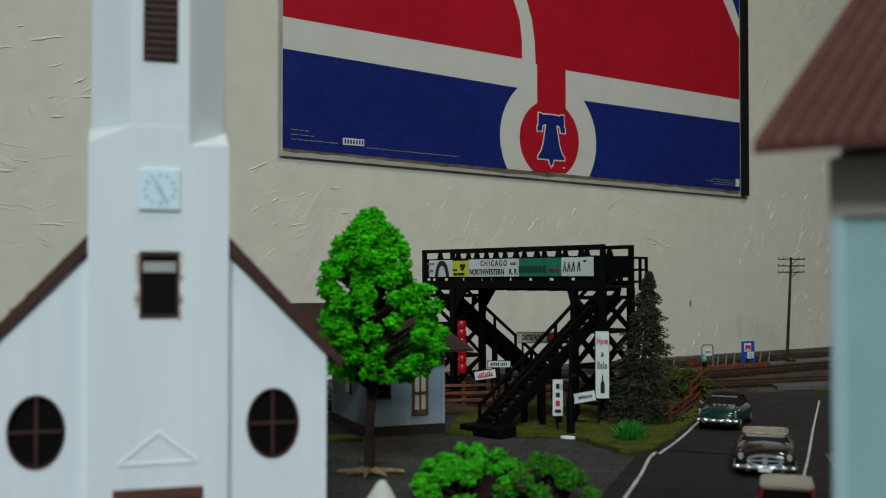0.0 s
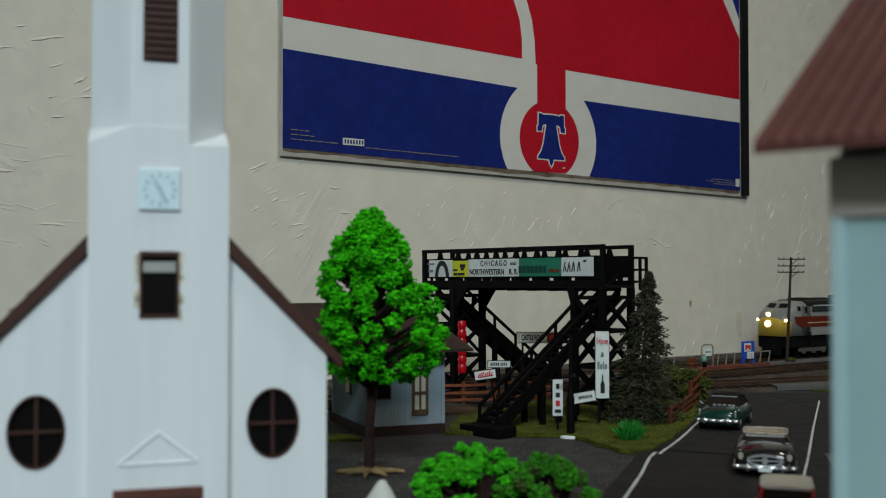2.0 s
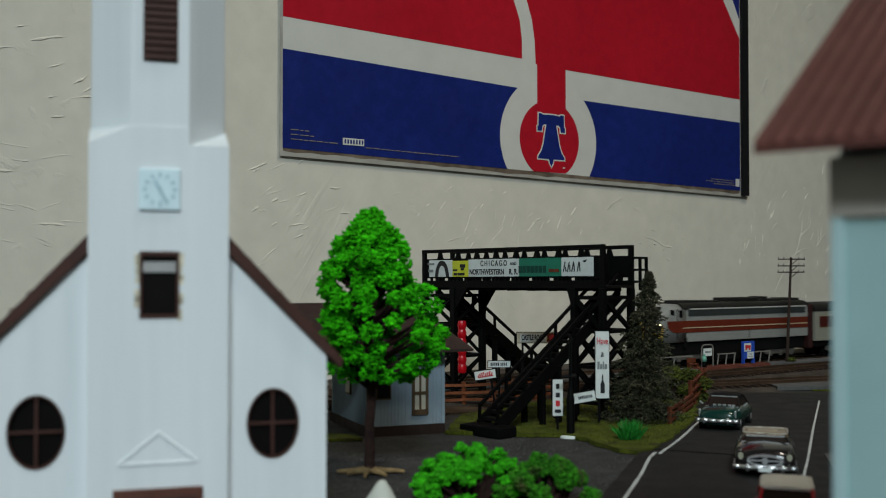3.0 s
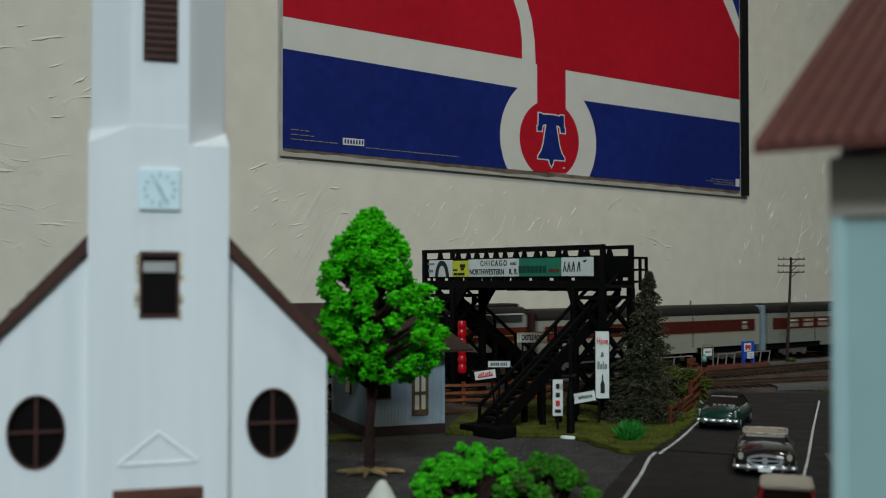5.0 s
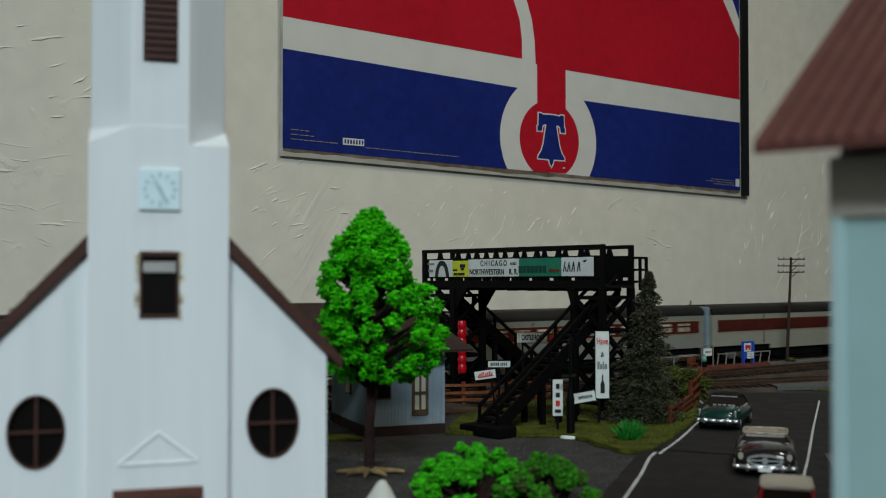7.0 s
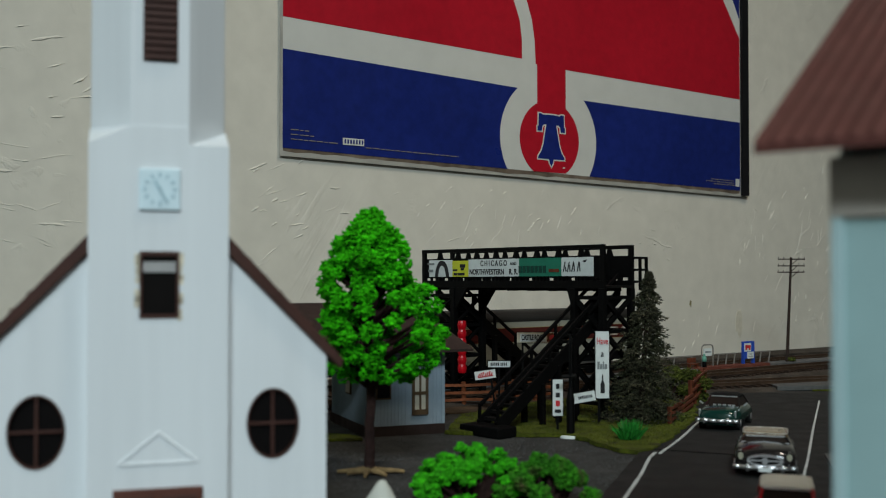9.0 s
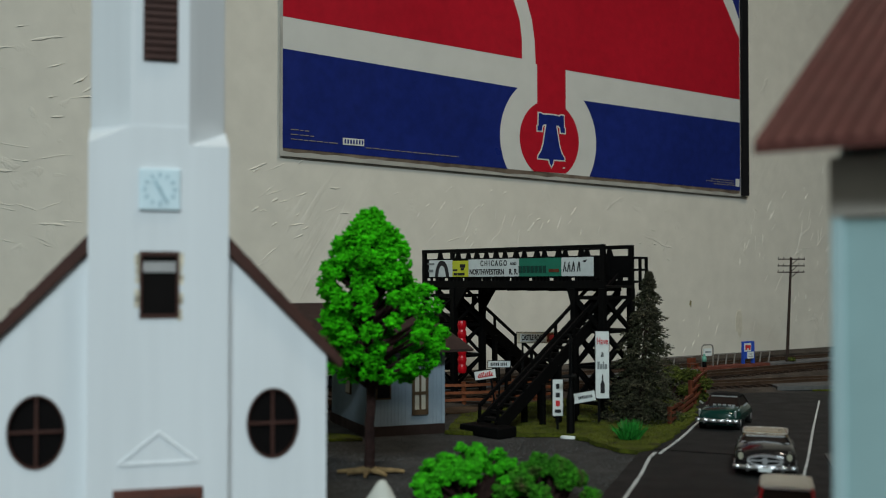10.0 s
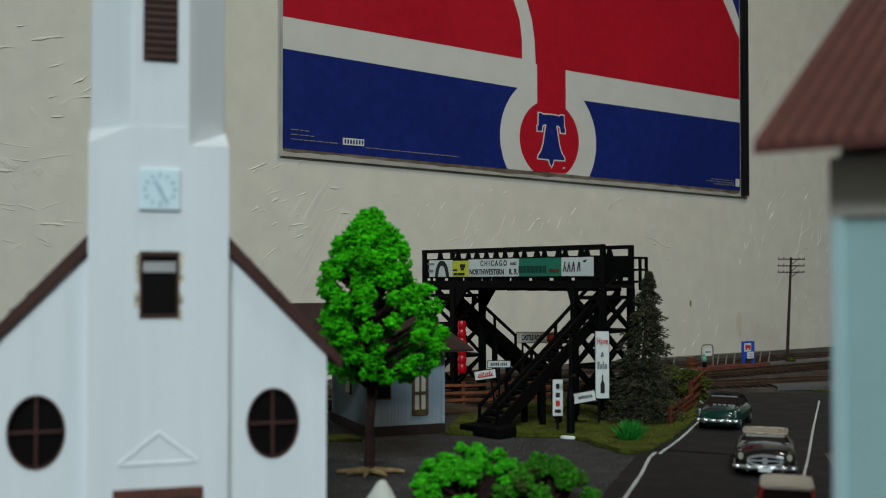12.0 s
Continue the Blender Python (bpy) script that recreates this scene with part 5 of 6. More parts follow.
# ---- fences ----
def rail_fence(a, b, posts, h, mat, label, group, rails=(0.35, 0.65, 0.93), w=0.0014):
    a, b = Vector(a), Vector(b)
    d = b - a
    ob = thing("rail_fence", pose(a.x, a.y, a.z, 0, 0, math.degrees(math.atan2(d.y, d.x))), label, "fence", group)
    rng = random.Random(posts)
    for i in range(posts):
        x = d.length * i / (posts - 1)
        bm = bmesh.new()
        rod(bm, (x, 0, 0), (x + rng.uniform(-0.0005, 0.0005), rng.uniform(-0.0004, 0.0004), h), w * 1.2, w * 1.2)
        part("post", bm, mat, ob)
        if i < posts - 1:
            for f in rails:
                bm = bmesh.new()
                j = rng.uniform(-0.0004, 0.0004)
                rod(bm, (x, -w, h * f + j), (x + d.length / (posts - 1), -w, h * f - j), w * 0.6, w)
                part("rail", bm, mat, ob)


rail_fence((0.1165, 0.551, 0.001), (0.1420, 0.615, 0.001), 5, 0.0098, "fence", "red-brown rail fence along the road", "rail fences")
rail_fence((0.1420, 0.615, 0.001), (0.1690, 0.693, 0.001), 5, 0.0170, "fence", "red-brown rail fence along the road", "rail fences")
rail_fence((-0.005, 0.632, 0.0), (0.030, 0.640, 0.0), 3, 0.0150, "fence_orange", "orange-brown rail fence beside the tracks", "rail fences", (0.30, 0.58, 0.88), 0.0016)
rail_fence((0.030, 0.640, 0.0), (0.070, 0.672, 0.0), 4, 0.0150, "fence_orange", "orange-brown rail fence beside the tracks", "rail fences", (0.30, 0.58, 0.88), 0.0016)


# ---- signs round the footbridge ----
def sign(name, c, wide, high, deg, label, mat="sign_white", roll=0.0, post=None, back="black"):
    """A board with its centre at c; local -y is its face."""
    ob = thing(name, pose(*c, 0, roll, deg), label, "sign", "advertising signs")
    boxes("board", mat, ob, (-wide / 2, wide / 2, -0.0004, 0.0004, -high / 2, high / 2))
    boxes("backing", back, ob, (-wide / 2 - 0.0004, wide / 2 + 0.0004, 0.0004, 0.0010, -high / 2 - 0.0004, high / 2 + 0.0004))
    for x in (post or ()):
        boxes("post", back, ob, (x - 0.0006, x + 0.0006, 0.0006, 0.0018, -c[2], high / 2 - 0.0008))
    return ob


def marks(ob, mat, *dims):
    for x0, x1, z0, z1 in dims:
        boxes("plain_mark", mat, ob, (x0, x1, -0.0006, -0.0003, z0, z1))


s = sign("upright_sign", (0.0567, 0.5300, 0.0180), 0.0050, 0.0178, 0, "upright white sign board with dark and red marks", post=(0.0,))
marks(s, "ink", (-0.0009, 0.0008, 0.0044, 0.0068), (-0.0010, 0.0010, 0.0002, 0.0025), (-0.0015, 0.0015, -0.0074, -0.0058))
marks(s, "sign_red", (-0.0010, 0.0010, -0.0042, -0.0014))
s = sign("arrow_sign", (0.0700, 0.5350, 0.0176), 0.0118, 0.0048, 0, "white pointing sign with dark lettering bars", roll=-10, post=())
marks(s, "ink", *[(-0.0026 + i * 0.00092, -0.0020 + i * 0.00092, -0.0007, 0.0008) for i in range(8)])
marks(s, "ink", (-0.0058, -0.0046, -0.0009, 0.0009))
s = sign("tall_sign", (0.0817, 0.5500, 0.0325), 0.0069, 0.0342, 2, "tall white advertising board with words and a bottle", post=(-0.0015,))
lettering("Have", 0.0048, "sign_red", s, pose(0, -0.0006, 0.0120), stretch=0.60)
lettering("a", 0.0046, "ink", s, pose(0, -0.0006, 0.0056), stretch=0.8)
marks(s, "ink_grey", (-0.0026, -0.0014, -0.0022, 0.0016), (-0.0012, 0.0000, -0.0022, 0.0005), (0.0002, 0.0009, -0.0022, 0.0018), (0.0011, 0.0024, -0.0022, 0.0004))
bm = bmesh.new()
slab(bm, [(-0.0010, -0.0145), (0.0012, -0.0145), (0.0012, -0.0100), (0.0004, -0.0078), (0.0004, -0.0050), (-0.0002, -0.0050), (-0.0003, -0.0078), (-0.0010, -0.0100)], -0.0006, -0.0003)
part("drawn_bottle", bm, "ink", s)
s = sign("small_sign", (0.0236, 0.6000, 0.0226), 0.0117, 0.0046, 0, "small white sign with a red script mark", roll=-8, post=(0.003,))
bm = bmesh.new()
for i in range(7):
    x = -0.0036 + i * 0.0012
    rod(bm, (x - 0.0004, -0.0005, -0.0008 - 0.0003 * (i % 2)), (x + 0.0005, -0.0005, 0.0008 + 0.0004 * (i % 3)), 0.0007, 0.0003, (0, 1, 0))
rod(bm, (-0.0040, -0.0005, -0.0011), (0.0044, -0.0005, -0.0008), 0.0005, 0.0003, (0, 1, 0))
part("plain_mark", bm, "sign_red", s)
s = sign("small_sign", (0.0325, 0.6200, 0.0268), 0.0128, 0.0034, 0, "small white sign with dark lettering bars", post=(0.0,))
marks(s, "ink", *[(-0.0050 + i * 0.00105, -0.0043 + i * 0.00105, -0.0009, 0.0009) for i in range(5)], *[(0.0008 + i * 0.0010, 0.0014 + i * 0.0010, -0.0009, 0.0009) for i in range(4)])
s = sign("station_sign", (0.0581, 0.6600, 0.0397), 0.0250, 0.0062, 0, "long cream name board with a red panel", "sign_cream", post=(-0.009, 0.009))
boxes("board_panel", "sign_white", s, (-0.0106, 0.0050, -0.0007, -0.0003, -0.0024, 0.0024))
lettering("CASTLE ROCK", 0.0046, "ink", s, pose(-0.0028, -0.0009, 0.0), depth=0.0002, stretch=0.47, bold=0.035)
boxes("red_panel", "fence", s, (0.0060, 0.0122, -0.0007, -0.0003, -0.0028, 0.0028))
bm = bmesh.new()
slab(bm, oval(0.0091, 0, 0.0018, 0.0018, 16), -0.0009, -0.0006)
part("plain_mark", bm, "sign_red", s)


def lamp_post():
    ob = thing("lamp_post", pose(0.0617, 0.5190, 0), "black post with finial on a round white base", "post")
    bm = bmesh.new()
    tube(bm, (0, 0, 0.0012), (0, 0, 0.018), 0.0021, 0.0019, 10)
    tube(bm, (0, 0, 0.018), (0, 0, 0.024), 0.0021, 0.0010, 10)
    tube(bm, (0, 0, 0.024), (0, 0, 0.046), 0.0009, 0.0008, 8)
    tube(bm, (0, 0, 0.046), (0, 0, 0.0500), 0.0012, 0.0004, 8)
    part("shaft", bm, "black", ob)
    bm = bmesh.new()
    tube(bm, (0, 0, 0), (0, 0, 0.0014), 0.0056, 0.0050, 20)
    part("base", bm, "sign_white", ob, "round white base", bevel=0.0003)
    bm = bmesh.new()
    rod(bm, (-0.004, 0.002, 0.0292), (0.003, 0.0, 0.0298), 0.0032, 0.0020)
    part("hood", bm, "black_worn", ob, bevel=0.0008)


lamp_post()


# ---- cars ----
def car(name, m, label, wide, long, paint, roof_mat, style):
    ob = thing(name, m, label, "car", "model cars")
    # local y: front at -long / 2; sections: y, half width, sill, deck height, crown
    w, l = wide / 2, long / 2
    h = style["deck"]
    bm = bmesh.new()
    rings = []
    for f, k, top, low in style["hull"]:
        y = l * f
        ww = w * k
        z0, z1 = low, h * top
        rings.append([(-ww * 0.86, y, z0), (-ww, y, z0 + (z1 - z0) * 0.35), (-ww * 0.985, y, z0 + (z1 - z0) * 0.72), (-ww * 0.80, y, z1 - 0.0003), (-ww * 0.45, y, z1 + 0.0004), (0, y, z1 + 0.0006),
                      (ww * 0.45, y, z1 + 0.0004), (ww * 0.80, y, z1 - 0.0003), (ww * 0.985, y, z0 + (z1 - z0) * 0.72), (ww, y, z0 + (z1 - z0) * 0.35), (ww * 0.86, y, z0)])
    loft(bm, rings)
    part("body", bm, paint, ob, smooth=True)
    g0, g1, g2, g3 = (l * v for v in style["cabin"])
    rh, zb = style["roof"], h * 0.96
    bm = bmesh.new()
    loft(bm, [[(-w * 0.80, g0, zb), (w * 0.80, g0, zb), (w * 0.80, g3, zb), (-w * 0.80, g3, zb)], [(-w * 0.64, g1, rh - 0.0010), (w * 0.64, g1, rh - 0.0010), (w * 0.64, g2, rh - 0.0010), (-w * 0.64, g2, rh - 0.0010)]])
    part("window_glass", bm, "car_glass", ob, "dark car glass")
    bm = bmesh.new()
    e = 0.0006
    rings = []
    for z, k, ex in ((rh - 0.0012, 1.0, e), (rh - 0.0004, 0.97, e * 0.7), (rh + 0.0003, 0.78, -e)):
        pts = []
        for i in range(24):
            a = i * math.tau / 24
            c, s_ = math.cos(a), math.sin(a)
            pts.append((w * style.get("top", 0.67) * k * math.copysign(abs(c) ** 0.30, c), (g1 + g2) / 2 + ((g2 - g1) / 2 + ex) * k * math.copysign(abs(s_) ** 0.30, s_), z))
        rings.append(pts)
    loft(bm, rings)
    part("roof", bm, roof_mat, ob, smooth=False)
    if "rim" in style:
        bm = bmesh.new()
        ring = [Vector(q) + Vector((0, 0, 0.0004)) for q in rings[1]]
        for a, b in zip(ring, ring[1:] + ring[:1]):
            tube(bm, a, b, style["rim"], style["rim"], 6)
        part("roof_rim", bm, "dull_chrome", ob, "bright chrome rim round the roof", smooth=True)
    for sx in (-1, 1):
        for y, z in ((g0, g1), (g3, g2)):
            bm = bmesh.new()
            rod(bm, (sx * w * 0.80, y, zb), (sx * w * 0.64, z, rh - 0.0008), 0.0007)
            part("pillar", bm, style.get("pillar", paint), ob)
    bm = bmesh.new()
    rod(bm, (-w * 0.78, g0 - 0.0002, zb + 0.0003), (w * 0.78, g0 - 0.0002, zb + 0.0003), 0.0004)
    rod(bm, (-w * 0.64, g1 - 0.0004, rh - 0.0010), (w * 0.64, g1 - 0.0004, rh - 0.0010), 0.0006)
    part("windscreen_trim", bm, "chrome", ob)
    for y in (-l * 0.62, l * 0.60):
        for sx in (-1, 1):
            bm = bmesh.new()
            tube(bm, (sx * (w - 0.0030), y, 0.0036), (sx * (w - 0.0004), y, 0.0036), 0.0036, seg=18)
            wh = part("wheel", bm, "tyre", ob)
            bm = bmesh.new()
            tube(bm, (sx * (w - 0.0006), y, 0.0036), (sx * (w - 0.0001), y, 0.0036), 0.0020, 0.0016, 14)
            part("hub_cap", bm, "chrome", wh)
    return ob, w, l, h


def bumper(ob, w, y, z, bend=0.0012, r=0.0008):
    bm = bmesh.new()
    pts = [Vector((w * 1.0 * f, y + bend * f * f, z)) for f in (-1, -0.8, -0.4, 0, 0.4, 0.8, 1)]
    for a, b in zip(pts, pts[1:]):
        tube(bm, a, b, r, r, 8)
    for f in (-0.55, 0.55):
        tube(bm, (w * f, y - 0.0006, z - 0.0012), (w * f, y - 0.0006, z + 0.0016), 0.0007, 0.0005, 8)
    part("bumper", bm, "chrome", ob, "chrome bumper", smooth=True)


ROUND = [(-1.0, 0.66, 0.72, 0.0034), (-0.96, 0.84, 0.86, 0.0028), (-0.86, 0.95, 0.95, 0.0024), (-0.5, 1.0, 1.0, 0.0022), (0.1, 1.0, 1.0, 0.0022), (0.55, 0.99, 0.98, 0.0022), (0.88, 0.92, 0.90, 0.0026), (0.97, 0.80, 0.80, 0.0030), (1.0, 0.62, 0.66, 0.0036)]


def black_car():
    ob, w, l, h = car("black_car", pose(0.1312, 0.4370, 0.0012, 0, 0, -17), "glossy black classic model coupe with chrome grille and tan roof", 0.0236, 0.0520, "paint_black", "tan_roof",
                      dict(deck=0.0108, roof=0.0138, hull=ROUND, cabin=(-0.30, -0.16, 0.50, 0.80), pillar="paint_black", top=0.76, rim=0.00032))
    y = -l
    bm = bmesh.new()
    o, i_ = oval(0, 0.0066, 0.0068, 0.0023, 24), oval(0, 0.0066, 0.0059, 0.0015, 24)
    a = [[bm.verts.new((x, yy, z)) for x, z in pts] for yy, pts in ((y - 0.0018, o), (y - 0.0018, i_), (y + 0.0006, i_), (y + 0.0006, o))]
    for u in range(4):
        for v in range(24):
            q = (v + 1) % 24
            bm.faces.new((a[u][v], a[u][q], a[(u + 1) % 4][q], a[(u + 1) % 4][v]))
    g = part("grille", bm, "chrome", ob, "oval chrome grille")
    bm = bmesh.new()
    rod(bm, (-0.0060, y - 0.0013, 0.0066), (0.0060, y - 0.0013, 0.0066), 0.0004, 0.0006)
    part("grille_bar", bm, "chrome", g)
    bm = bmesh.new()
    slab(bm, oval(0, 0.0066, 0.0062, 0.0018, 24), y - 0.0010, y + 0.0006)
    part("grille_back", bm, "under", g)
    bm = bmesh.new()
    slab(bm, oval(0, 0.0066, 0.0012, 0.0013, 16), y - 0.0020, y - 0.0010)
    part("plain_badge", bm, "chrome", g)
    for sx in (-1, 1):
        bm = bmesh.new()
        slab(bm, oval(sx * 0.0090, 0.0080, 0.0014, 0.0019, 18), y + 0.0004, y + 0.0040)
        hl = part("headlamp", bm, "paint_black", ob)
        bm = bmesh.new()
        slab(bm, oval(sx * 0.0090, 0.0080, 0.0010, 0.0014, 18), y - 0.0001, y + 0.0006)
        part("lens", bm, "lens", hl, "pale headlamp lens")
    bumper(ob, w, y - 0.0022, 0.0038, 0.0030, 0.0009)
    boxes("blank_plate", "sign_white", ob, (-0.0024, 0.0024, y - 0.0036, y - 0.0031, 0.0027, 0.0042), label="white number plate, left plain")


black_car()


def green_car():
    ob, w, l, h = car("green_car", pose(0.1462, 0.5540, 0.0012, 0, 0, -26), "glossy dark green classic model car with chrome bumper", 0.0208, 0.0470, "paint_green", "soft_top",
                      dict(deck=0.0108, roof=0.0162, hull=ROUND, cabin=(-0.42, -0.16, 0.36, 0.62), pillar="paint_black", top=0.76))
    y = -l
    bumper(ob, w, y - 0.0010, 0.0050, 0.0022, 0.0010)
    for sx in (-1, 1):
        boxes("light_unit", "chrome", ob, (sx * 0.0088 - 0.0005, sx * 0.0088 + 0.0005, y + 0.0012, y + 0.0030, 0.0066, 0.0102), bevel=0.0003)
        bm = bmesh.new()
        rod(bm, (sx * w * 0.98, -l * 0.30, 0.0112), (sx * (w + 0.0016), -l * 0.30, 0.0126), 0.0008)
        part("wing_mirror", bm, "chrome", ob)
    bm = bmesh.new()
    for x in (-0.0045, -0.002, 0.0005, 0.003, 0.005):
        box(bm, x, x + 0.0016, -l * 0.46, -l * 0.42, 0.0110, 0.0118)
    part("chrome_trim", bm, "chrome", ob)


green_car()


def red_car():
    ob, w, l, h = car("red_car", pose(0.1030, 0.3220, 0.0012, 0, 0, -17), "red model car with cream roof on the road", 0.0212, 0.0430, "paint_red", "paint_cream",
                      dict(deck=0.0095, roof=0.0160, hull=ROUND, cabin=(-0.46, -0.26, 0.62, 0.84), top=0.74))
    bumper(ob, w, -l - 0.0006, 0.0036, 0.0012)


red_car()


# ---- platform furniture by the main line ----
def bench(s0, s1, b, h=0.0095):
    ob = thing("platform_bench", at(on_layout(s0, b, 0.0066), TURN), "weathered grey rail bench on the platform", "bench", "platform benches")
    n = s1 - s0
    for z in (h,):
        boxes("rail", "bench_grey", ob, (0, n, -0.0005, 0.0005, z - 0.0008, z))
    for x in (0.0008, n / 2, n - 0.0008):
        bm = bmesh.new()
        rod(bm, (x, 0.001, 0), (x + 0.0006, 0, h), 0.0009)
        part("leg", bm, "bench_grey", ob)


bench(-0.1520, -0.1120, -0.0225)
bench(-0.0830, -0.0620, -0.0225)
bench(-0.0430, -0.0190, -0.0225)


def hoop_sign():
    ob = thing("hoop_sign", at(on_layout(-0.1065, -0.0270, 0.0074), TURN), "small white sign in a bent grey pipe frame", "sign")
    bm = bmesh.new()
    pts = [(0, 0), (0, 0.0135), (0.0006, 0.0155), (0.0025, 0.0166), (0.0105, 0.0166), (0.0124, 0.0155), (0.0130, 0.0135), (0.0130, 0)]
    for a, b in zip(pts, pts[1:]):
        tube(bm, (a[0], 0, a[1]), (b[0], 0, b[1]), 0.0005, 0.0005, 8)
    part("frame", bm, "bench_grey", ob)
    boxes("board", "sign_white", ob, (0.0020, 0.0112, -0.0004, 0.0004, 0.0080, 0.0138))
    boxes("plain_mark", "ink_grey", ob, (0.0035, 0.0097, -0.0007, -0.0004, 0.0106, 0.0116))


hoop_sign()


def booth():
    ob = thing("blue_notice_stand", at(on_layout(-0.0590, -0.0270, 0.0070), TURN), "blue notice stand with two small bills", "notice stand")
    boxes("panel", "sign_blue", ob, (0, 0.0135, -0.0012, 0.0012, 0.0040, 0.0180), bevel=0.0003)
    for x in (0.0, 0.0118):
        boxes("leg", "sign_blue", ob, (x, x + 0.0017, -0.0012, 0.0012, 0, 0.0042))
    b = boxes("bill", "sign_white", ob, (0.0007, 0.0086, -0.0016, -0.0011, 0.0100, 0.0166))
    boxes("plain_mark", "sign_red", b, (0.0017, 0.0077, -0.0019, -0.0015, 0.0126, 0.0151), (0.0017, 0.0034, -0.0019, -0.0015, 0.0112, 0.0127), (0.0057, 0.0077, -0.0019, -0.0015, 0.0112, 0.0127))
    b = boxes("bill", "sign_white", ob, (0.0040, 0.0114, -0.0019, -0.0013, 0.0044, 0.0096))
    boxes("plain_mark", "ink_grey", b, (0.0052, 0.0102, -0.0021, -0.0018, 0.0058, 0.0063), (0.0064, 0.0090, -0.0021, -0.0018, 0.0076, 0.0082))


booth()


def figurine():
    bm = bmesh.new()
    m = at(on_layout(-0.1080, -0.0310, 0.0074), TURN)
    tube(bm, (-0.0010, 0, 0), (-0.0006, 0, 0.0046), 0.0009, 0.0010, 8)
    tube(bm, (0.0012, 0, 0), (0.0006, 0, 0.0046), 0.0009, 0.0010, 8)
    legs = len(bm.faces)
    tube(bm, (0, 0, 0.0044), (0, 0, 0.0084), 0.0020, 0.0015, 10)
    tube(bm, (0, 0, 0.0084), (0, 0, 0.0102), 0.0009, 0.0007, 8)
    bm.faces.ensure_lookup_table()
    for f in bm.faces[:legs]:
        f.material_index = 1
    ob = part("figurine", bm, material("figurine_paint", (0.14, 0.36, 0.28), 0.6, vary=0.1), smooth=True)
    ob.data.materials.append(M["under"])
    ob.matrix_world = m
    tagged(ob, "tiny painted plastic figurine on the platform", "figurine")


figurine()


def red_bench():
    ob = thing("red_bench", at(on_layout(-0.1235, -0.0290, 0.0066), TURN), "small red-brown bench on the platform", "bench")
    boxes("seat", "fence", ob, (0, 0.0095, -0.0018, 0.0018, 0.0032, 0.0040))
    boxes("backrest", "fence", ob, (0, 0.0095, 0.0012, 0.0018, 0.0046, 0.0082))
    for x in (0.0004, 0.0083):
        boxes("leg", "fence", ob, (x, x + 0.0008, -0.0016, 0.0016, 0, 0.0034))


red_bench()


def telegraph_pole():
    ob = thing("telegraph_pole", at(on_layout(-0.0033, -0.0270, 0.0066), TURN - 35), "dark wooden telegraph pole with three crossarms", "telegraph pole")
    top = Vector((0.0046, 0.002, 0.0856))
    bm = bmesh.new()
    tube(bm, (0, 0, 0), top, 0.0014, 0.0009, 8)
    part("shaft", bm, "pole", ob)
    for i, (f, ln) in enumerate(((0.982, 0.0112), (0.918, 0.0112), (0.857, 0.0112))):
        p = top * f
        bm = bmesh.new()
        rod(bm, p + Vector((-ln, -0.0010, 0)), p + Vector((ln, -0.0010, 0)), 0.0007, 0.0010)
        arm = part("crossarm", bm, "pole", ob)
        bm = bmesh.new()
        rod(bm, p + Vector((0.0003, -0.0012, -0.0042)), p + Vector((0.0048, -0.0012, -0.0002)), 0.0005)
        part("brace", bm, "pole", arm)
        for x in (-0.0105, -0.0062, 0.0062, 0.0105):
            bm = bmesh.new()
            tube(bm, p + Vector((x, -0.0010, 0.0004)), p + Vector((x, -0.0010, 0.0020)), 0.0005, 0.0003, 6)
            part("insulator", bm, "bench_grey", arm)
    lobes = [(rng.uniform(-0.004, 0.004), rng.uniform(-0.003, 0.003), rng.uniform(0.0005, 0.002), 0.0016) for _ in range(6)]
    low_bush("weed", at(on_layout(0.0010, -0.0300, 0.0066)), "small brown-green weed at the pole's foot", "hedge", lobes, 0.0006, 40, 14)


telegraph_pole()


# ---- small things ----
def pale_stone():
    bm = bmesh.new()
    rg = random.Random(3)
    rings = []
    for z, r in ((0, 0.0075), (0.005, 0.0066), (0.010, 0.0048), (0.0140, 0.0026), (0.0160, 0.0010)):
        rings.append([(r * math.cos(i * math.tau / 12) * rg.uniform(0.9, 1.1) + 0.05 * z, r * 0.8 * math.sin(i * math.tau / 12) * rg.uniform(0.9, 1.1), z) for i in range(12)])
    loft(bm, rings)
    ob = part("pale_stone", bm, "rock", smooth=True)
    ob.matrix_world = pose(-0.0195, 0.330, 0)
    tagged(ob, "pale grey-white pointed stone on the ground", "stone")


pale_stone()


def wall_mark(name, s, z, rx, rz, mat, label, seed):
    rg = random.Random(seed)
    bm = bmesh.new()
    slab(bm, [(s + rx * math.cos(i * math.tau / 18) * rg.uniform(0.6, 1.1), z + rz * math.sin(i * math.tau / 18) * rg.uniform(0.6, 1.1)) for i in range(18)], -0.0003, 0.0004)
    ob = part(name, bm, mat)
    ob.matrix_world = at(WALL, TURN)
    tagged(ob, label, "stain", kind="structure")


M["stain"] = material("wall_stain", (0.56, 0.52, 0.42), 0.75, vary=0.12, grain=200, stain=60)
M["stain_dark"] = material("wall_nick", (0.20, 0.17, 0.08), 0.8, vary=0.2, grain=400)
wall_mark("wall_stain", 0.0425, 0.034, 0.0055, 0.0140, "stain", "faint tan stain on the plaster", 3)
wall_mark("wall_nick", -0.0221, 0.0525, 0.0013, 0.0034, "stain_dark", "small dark nick in the plaster", 5)


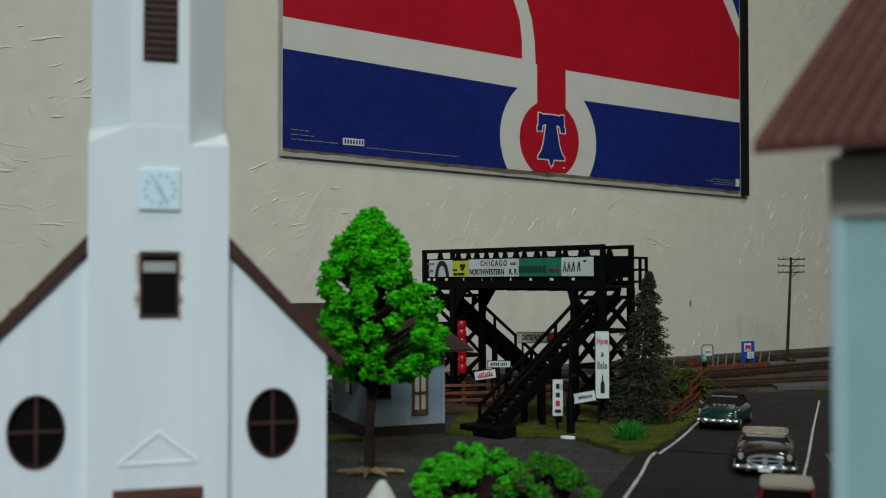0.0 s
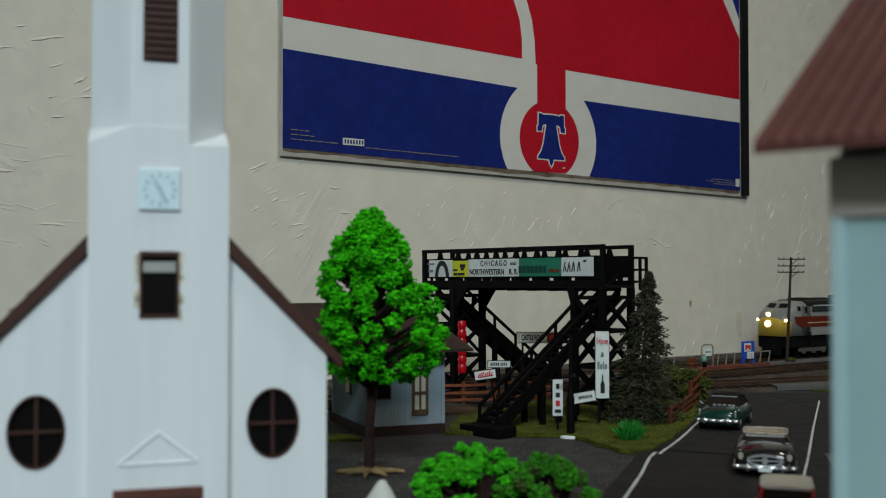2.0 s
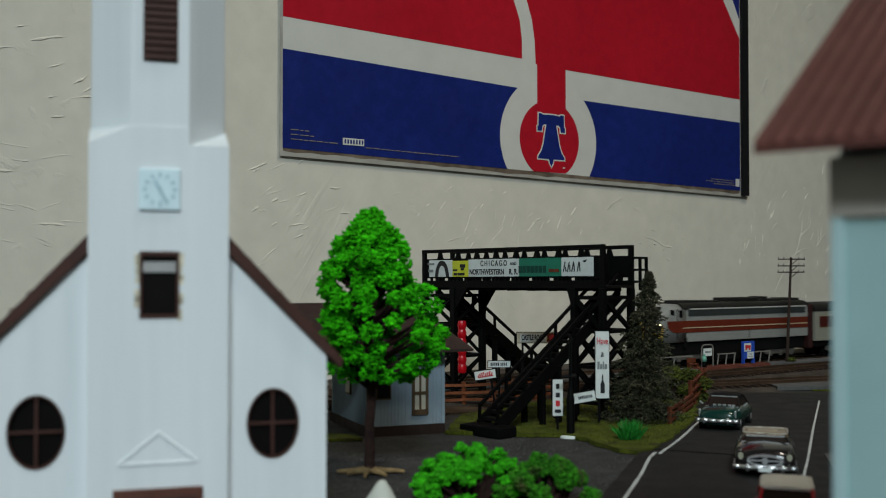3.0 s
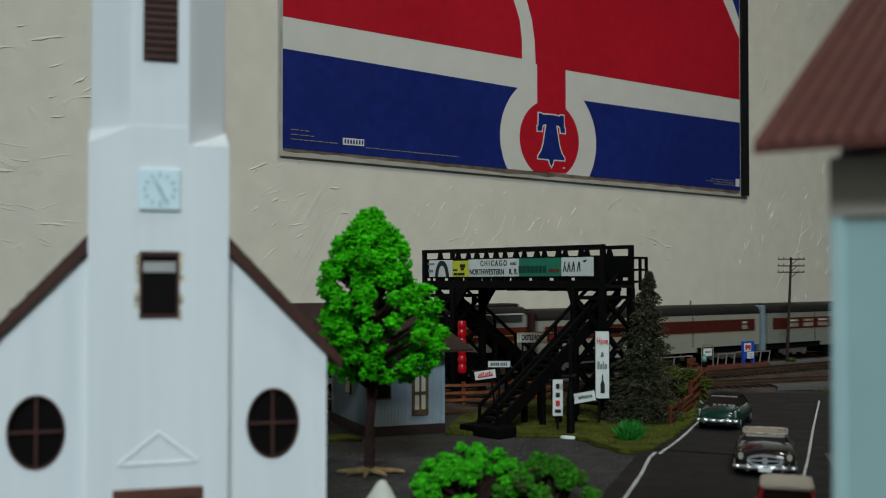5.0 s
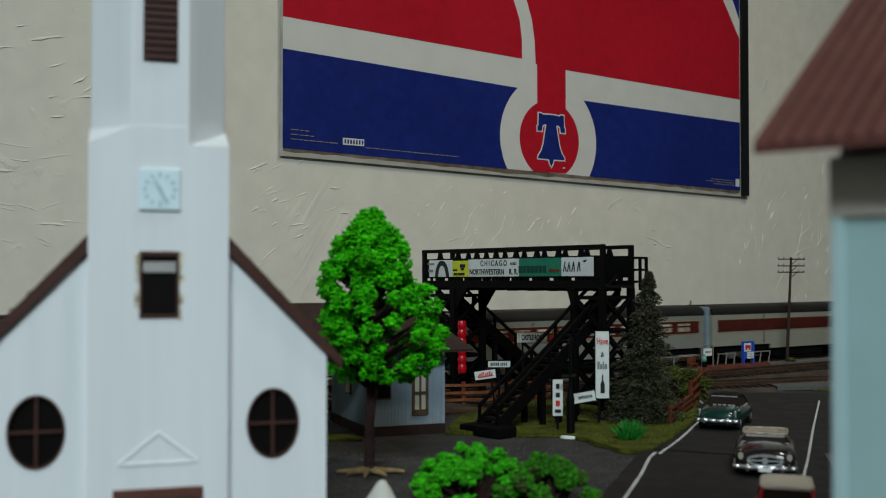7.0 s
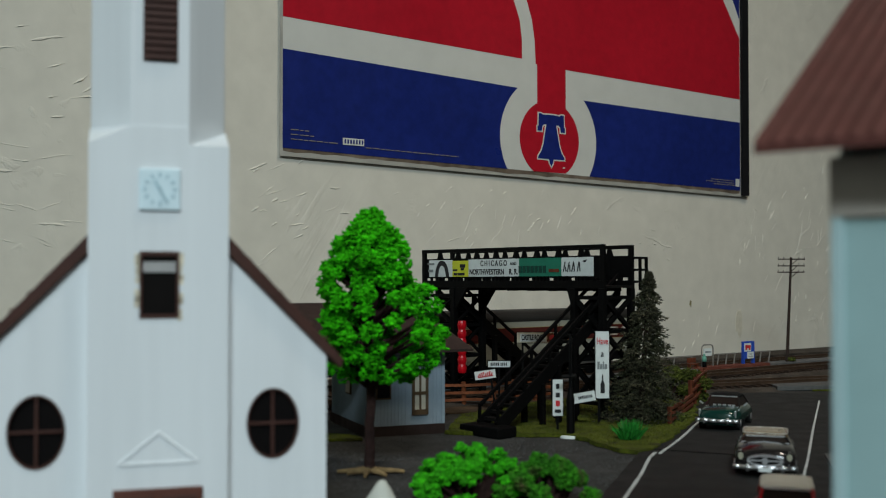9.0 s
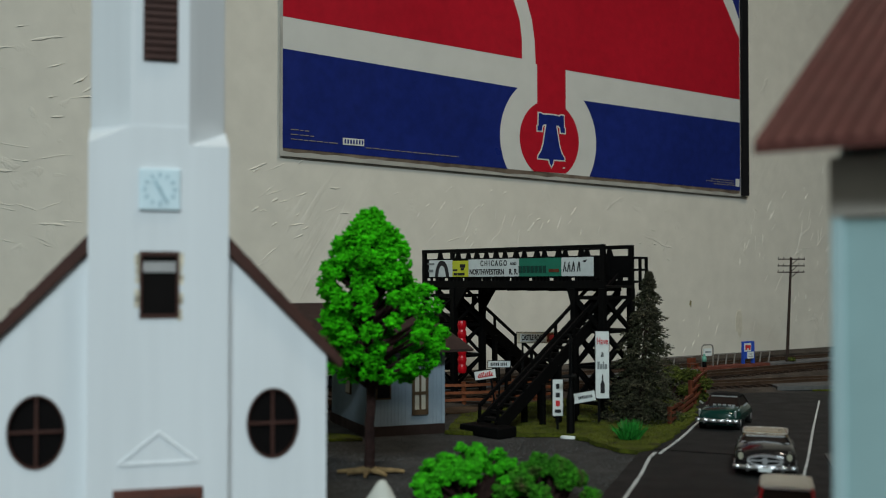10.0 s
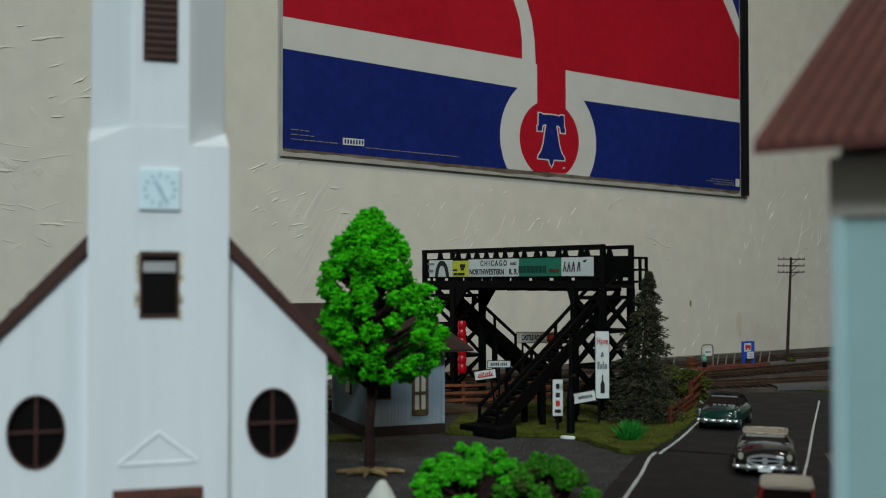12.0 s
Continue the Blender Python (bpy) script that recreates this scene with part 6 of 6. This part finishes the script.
def plaster_ridges():
    """Ridges that the trowel left: clusters on the wall, each of bent, tapering strokes."""
    rg = random.Random(23)
    vs, fs = [], []

    def ridge(s, z, deg, length, wide, high):
        n = max(6, int(length / 0.003))
        a, k = radians(deg), len(vs)
        turn = rg.uniform(-0.12, 0.12) / n
        for i in range(n + 1):
            f = i / n
            taper = math.sin(math.pi * min(1, 0.06 + 0.94 * f)) ** 0.6 * rg.uniform(0.35, 1.5)
            w, h = wide * taper / 2, high * taper
            nx, nz = -math.sin(a), math.cos(a)
            for off, up in ((-1.0, -0.0004), (-0.25, h), (0.15, h * 0.85), (1.6, -0.0004)):
                vs.append((s + nx * w * off, -up, z + nz * w * off))
            if i:
                q = k + (i - 1) * 4
                for m in range(3):
                    fs.append((q + m, q + m + 1, q + m + 5, q + m + 4))
            a += turn + rg.uniform(-0.17, 0.17)
            s += math.cos(a) * length / n
            z += math.sin(a) * length / n

    # middle of the cluster, its half sizes, how many strokes, their slant and length
    for s, z, ds, dz, many, deg, length in (
            (-0.205, 0.115, 0.070, 0.020, 15, 52, 0.024), (-0.300, 0.112, 0.050, 0.030, 9, 40, 0.018), (-0.430, 0.130, 0.050, 0.040, 14, 25, 0.020),
            (-0.455, 0.060, 0.040, 0.030, 8, 62, 0.016), (-0.600, 0.190, 0.050, 0.050, 12, 18, 0.030), (-0.600, 0.120, 0.060, 0.030, 9, -12, 0.026),
            (0.145, 0.120, 0.040, 0.040, 16, 58, 0.022), (0.060, 0.105, 0.035, 0.030, 7, 66, 0.030), (-0.060, 0.110, 0.040, 0.015, 7, 5, 0.012),
            (0.190, 0.200, 0.050, 0.040, 10, 64, 0.026), (0.150, 0.040, 0.050, 0.018, 7, 70, 0.016), (-0.020, 0.025, 0.030, 0.015, 4, 72, 0.018)):
        for _ in range(many * 2):
            ridge(s + rg.gauss(0, 0.6) * ds, z + rg.gauss(0, 0.6) * dz, deg + rg.uniform(-16, 16), length * rg.choice((0.2, 0.3, 0.4, 0.5, 0.8)),
                  rg.uniform(0.0009, 0.0020), rg.uniform(0.00020, 0.00060))
    for s, z, deg, length in ((-0.078, 0.110, -8, 0.040), (-0.056, 0.098, 70, 0.012), (0.095, 0.062, 62, 0.080), (-0.582, 0.215, 20, 0.022), (-0.610, 0.140, -14, 0.024), (0.120, 0.085, 60, 0.050)):
        ridge(s, z, deg, length, 0.0022, 0.00045)
    me = bpy.data.meshes.new("trowel_ridges")
    me.from_pydata(vs, [], fs)
    me.materials.append(M["plaster"])
    ob = new("trowel_ridges", me)
    ob.parent = bpy.data.objects["wall_north"]
    tagged(ob, "trowel ridges in the plaster", kind="stuff")


plaster_ridges()


def gravel_chips():
    rg = random.Random(17)
    spots = []
    for i in range(7000):
        x, y = rg.uniform(-0.08, 0.11), rg.uniform(0.36, 0.53)
        if x > 0.050 + (y - 0.36) * 0.36 or inside(x, y, TURF):
            continue
        spots.append((x, y, 0.0001, rg.uniform(0.00012, 0.00034)))
    ob = crumbs("gravel_chips", spots, "slab", seed=4)
    tagged(ob, "loose grey gravel chips on the ground", "gravel", kind="stuff")


gravel_chips()


# ---- motion ----
# metres that the train has gone since it stood with its nose at START
GONE = [(0.0, -0.365), (1.5, -0.149), (2.5, 0.0), (3.2, 0.110), (4.0, 0.2325), (5.0, 0.3885), (5.5, 0.4665), (6.5, 0.623),
        (7.2, 0.734), (8.0, 0.860), (8.8, 0.987), (9.5, 1.100), (10.2, 1.213), (11.0, 1.341), (12.0, 1.501)]


def motions():
    for ob, s in TRAIN:
        walk(ob, [(t, at(on_layout(s - gone, 0.0, RAIL_TOP), TURN)) for t, gone in GONE])


motions()
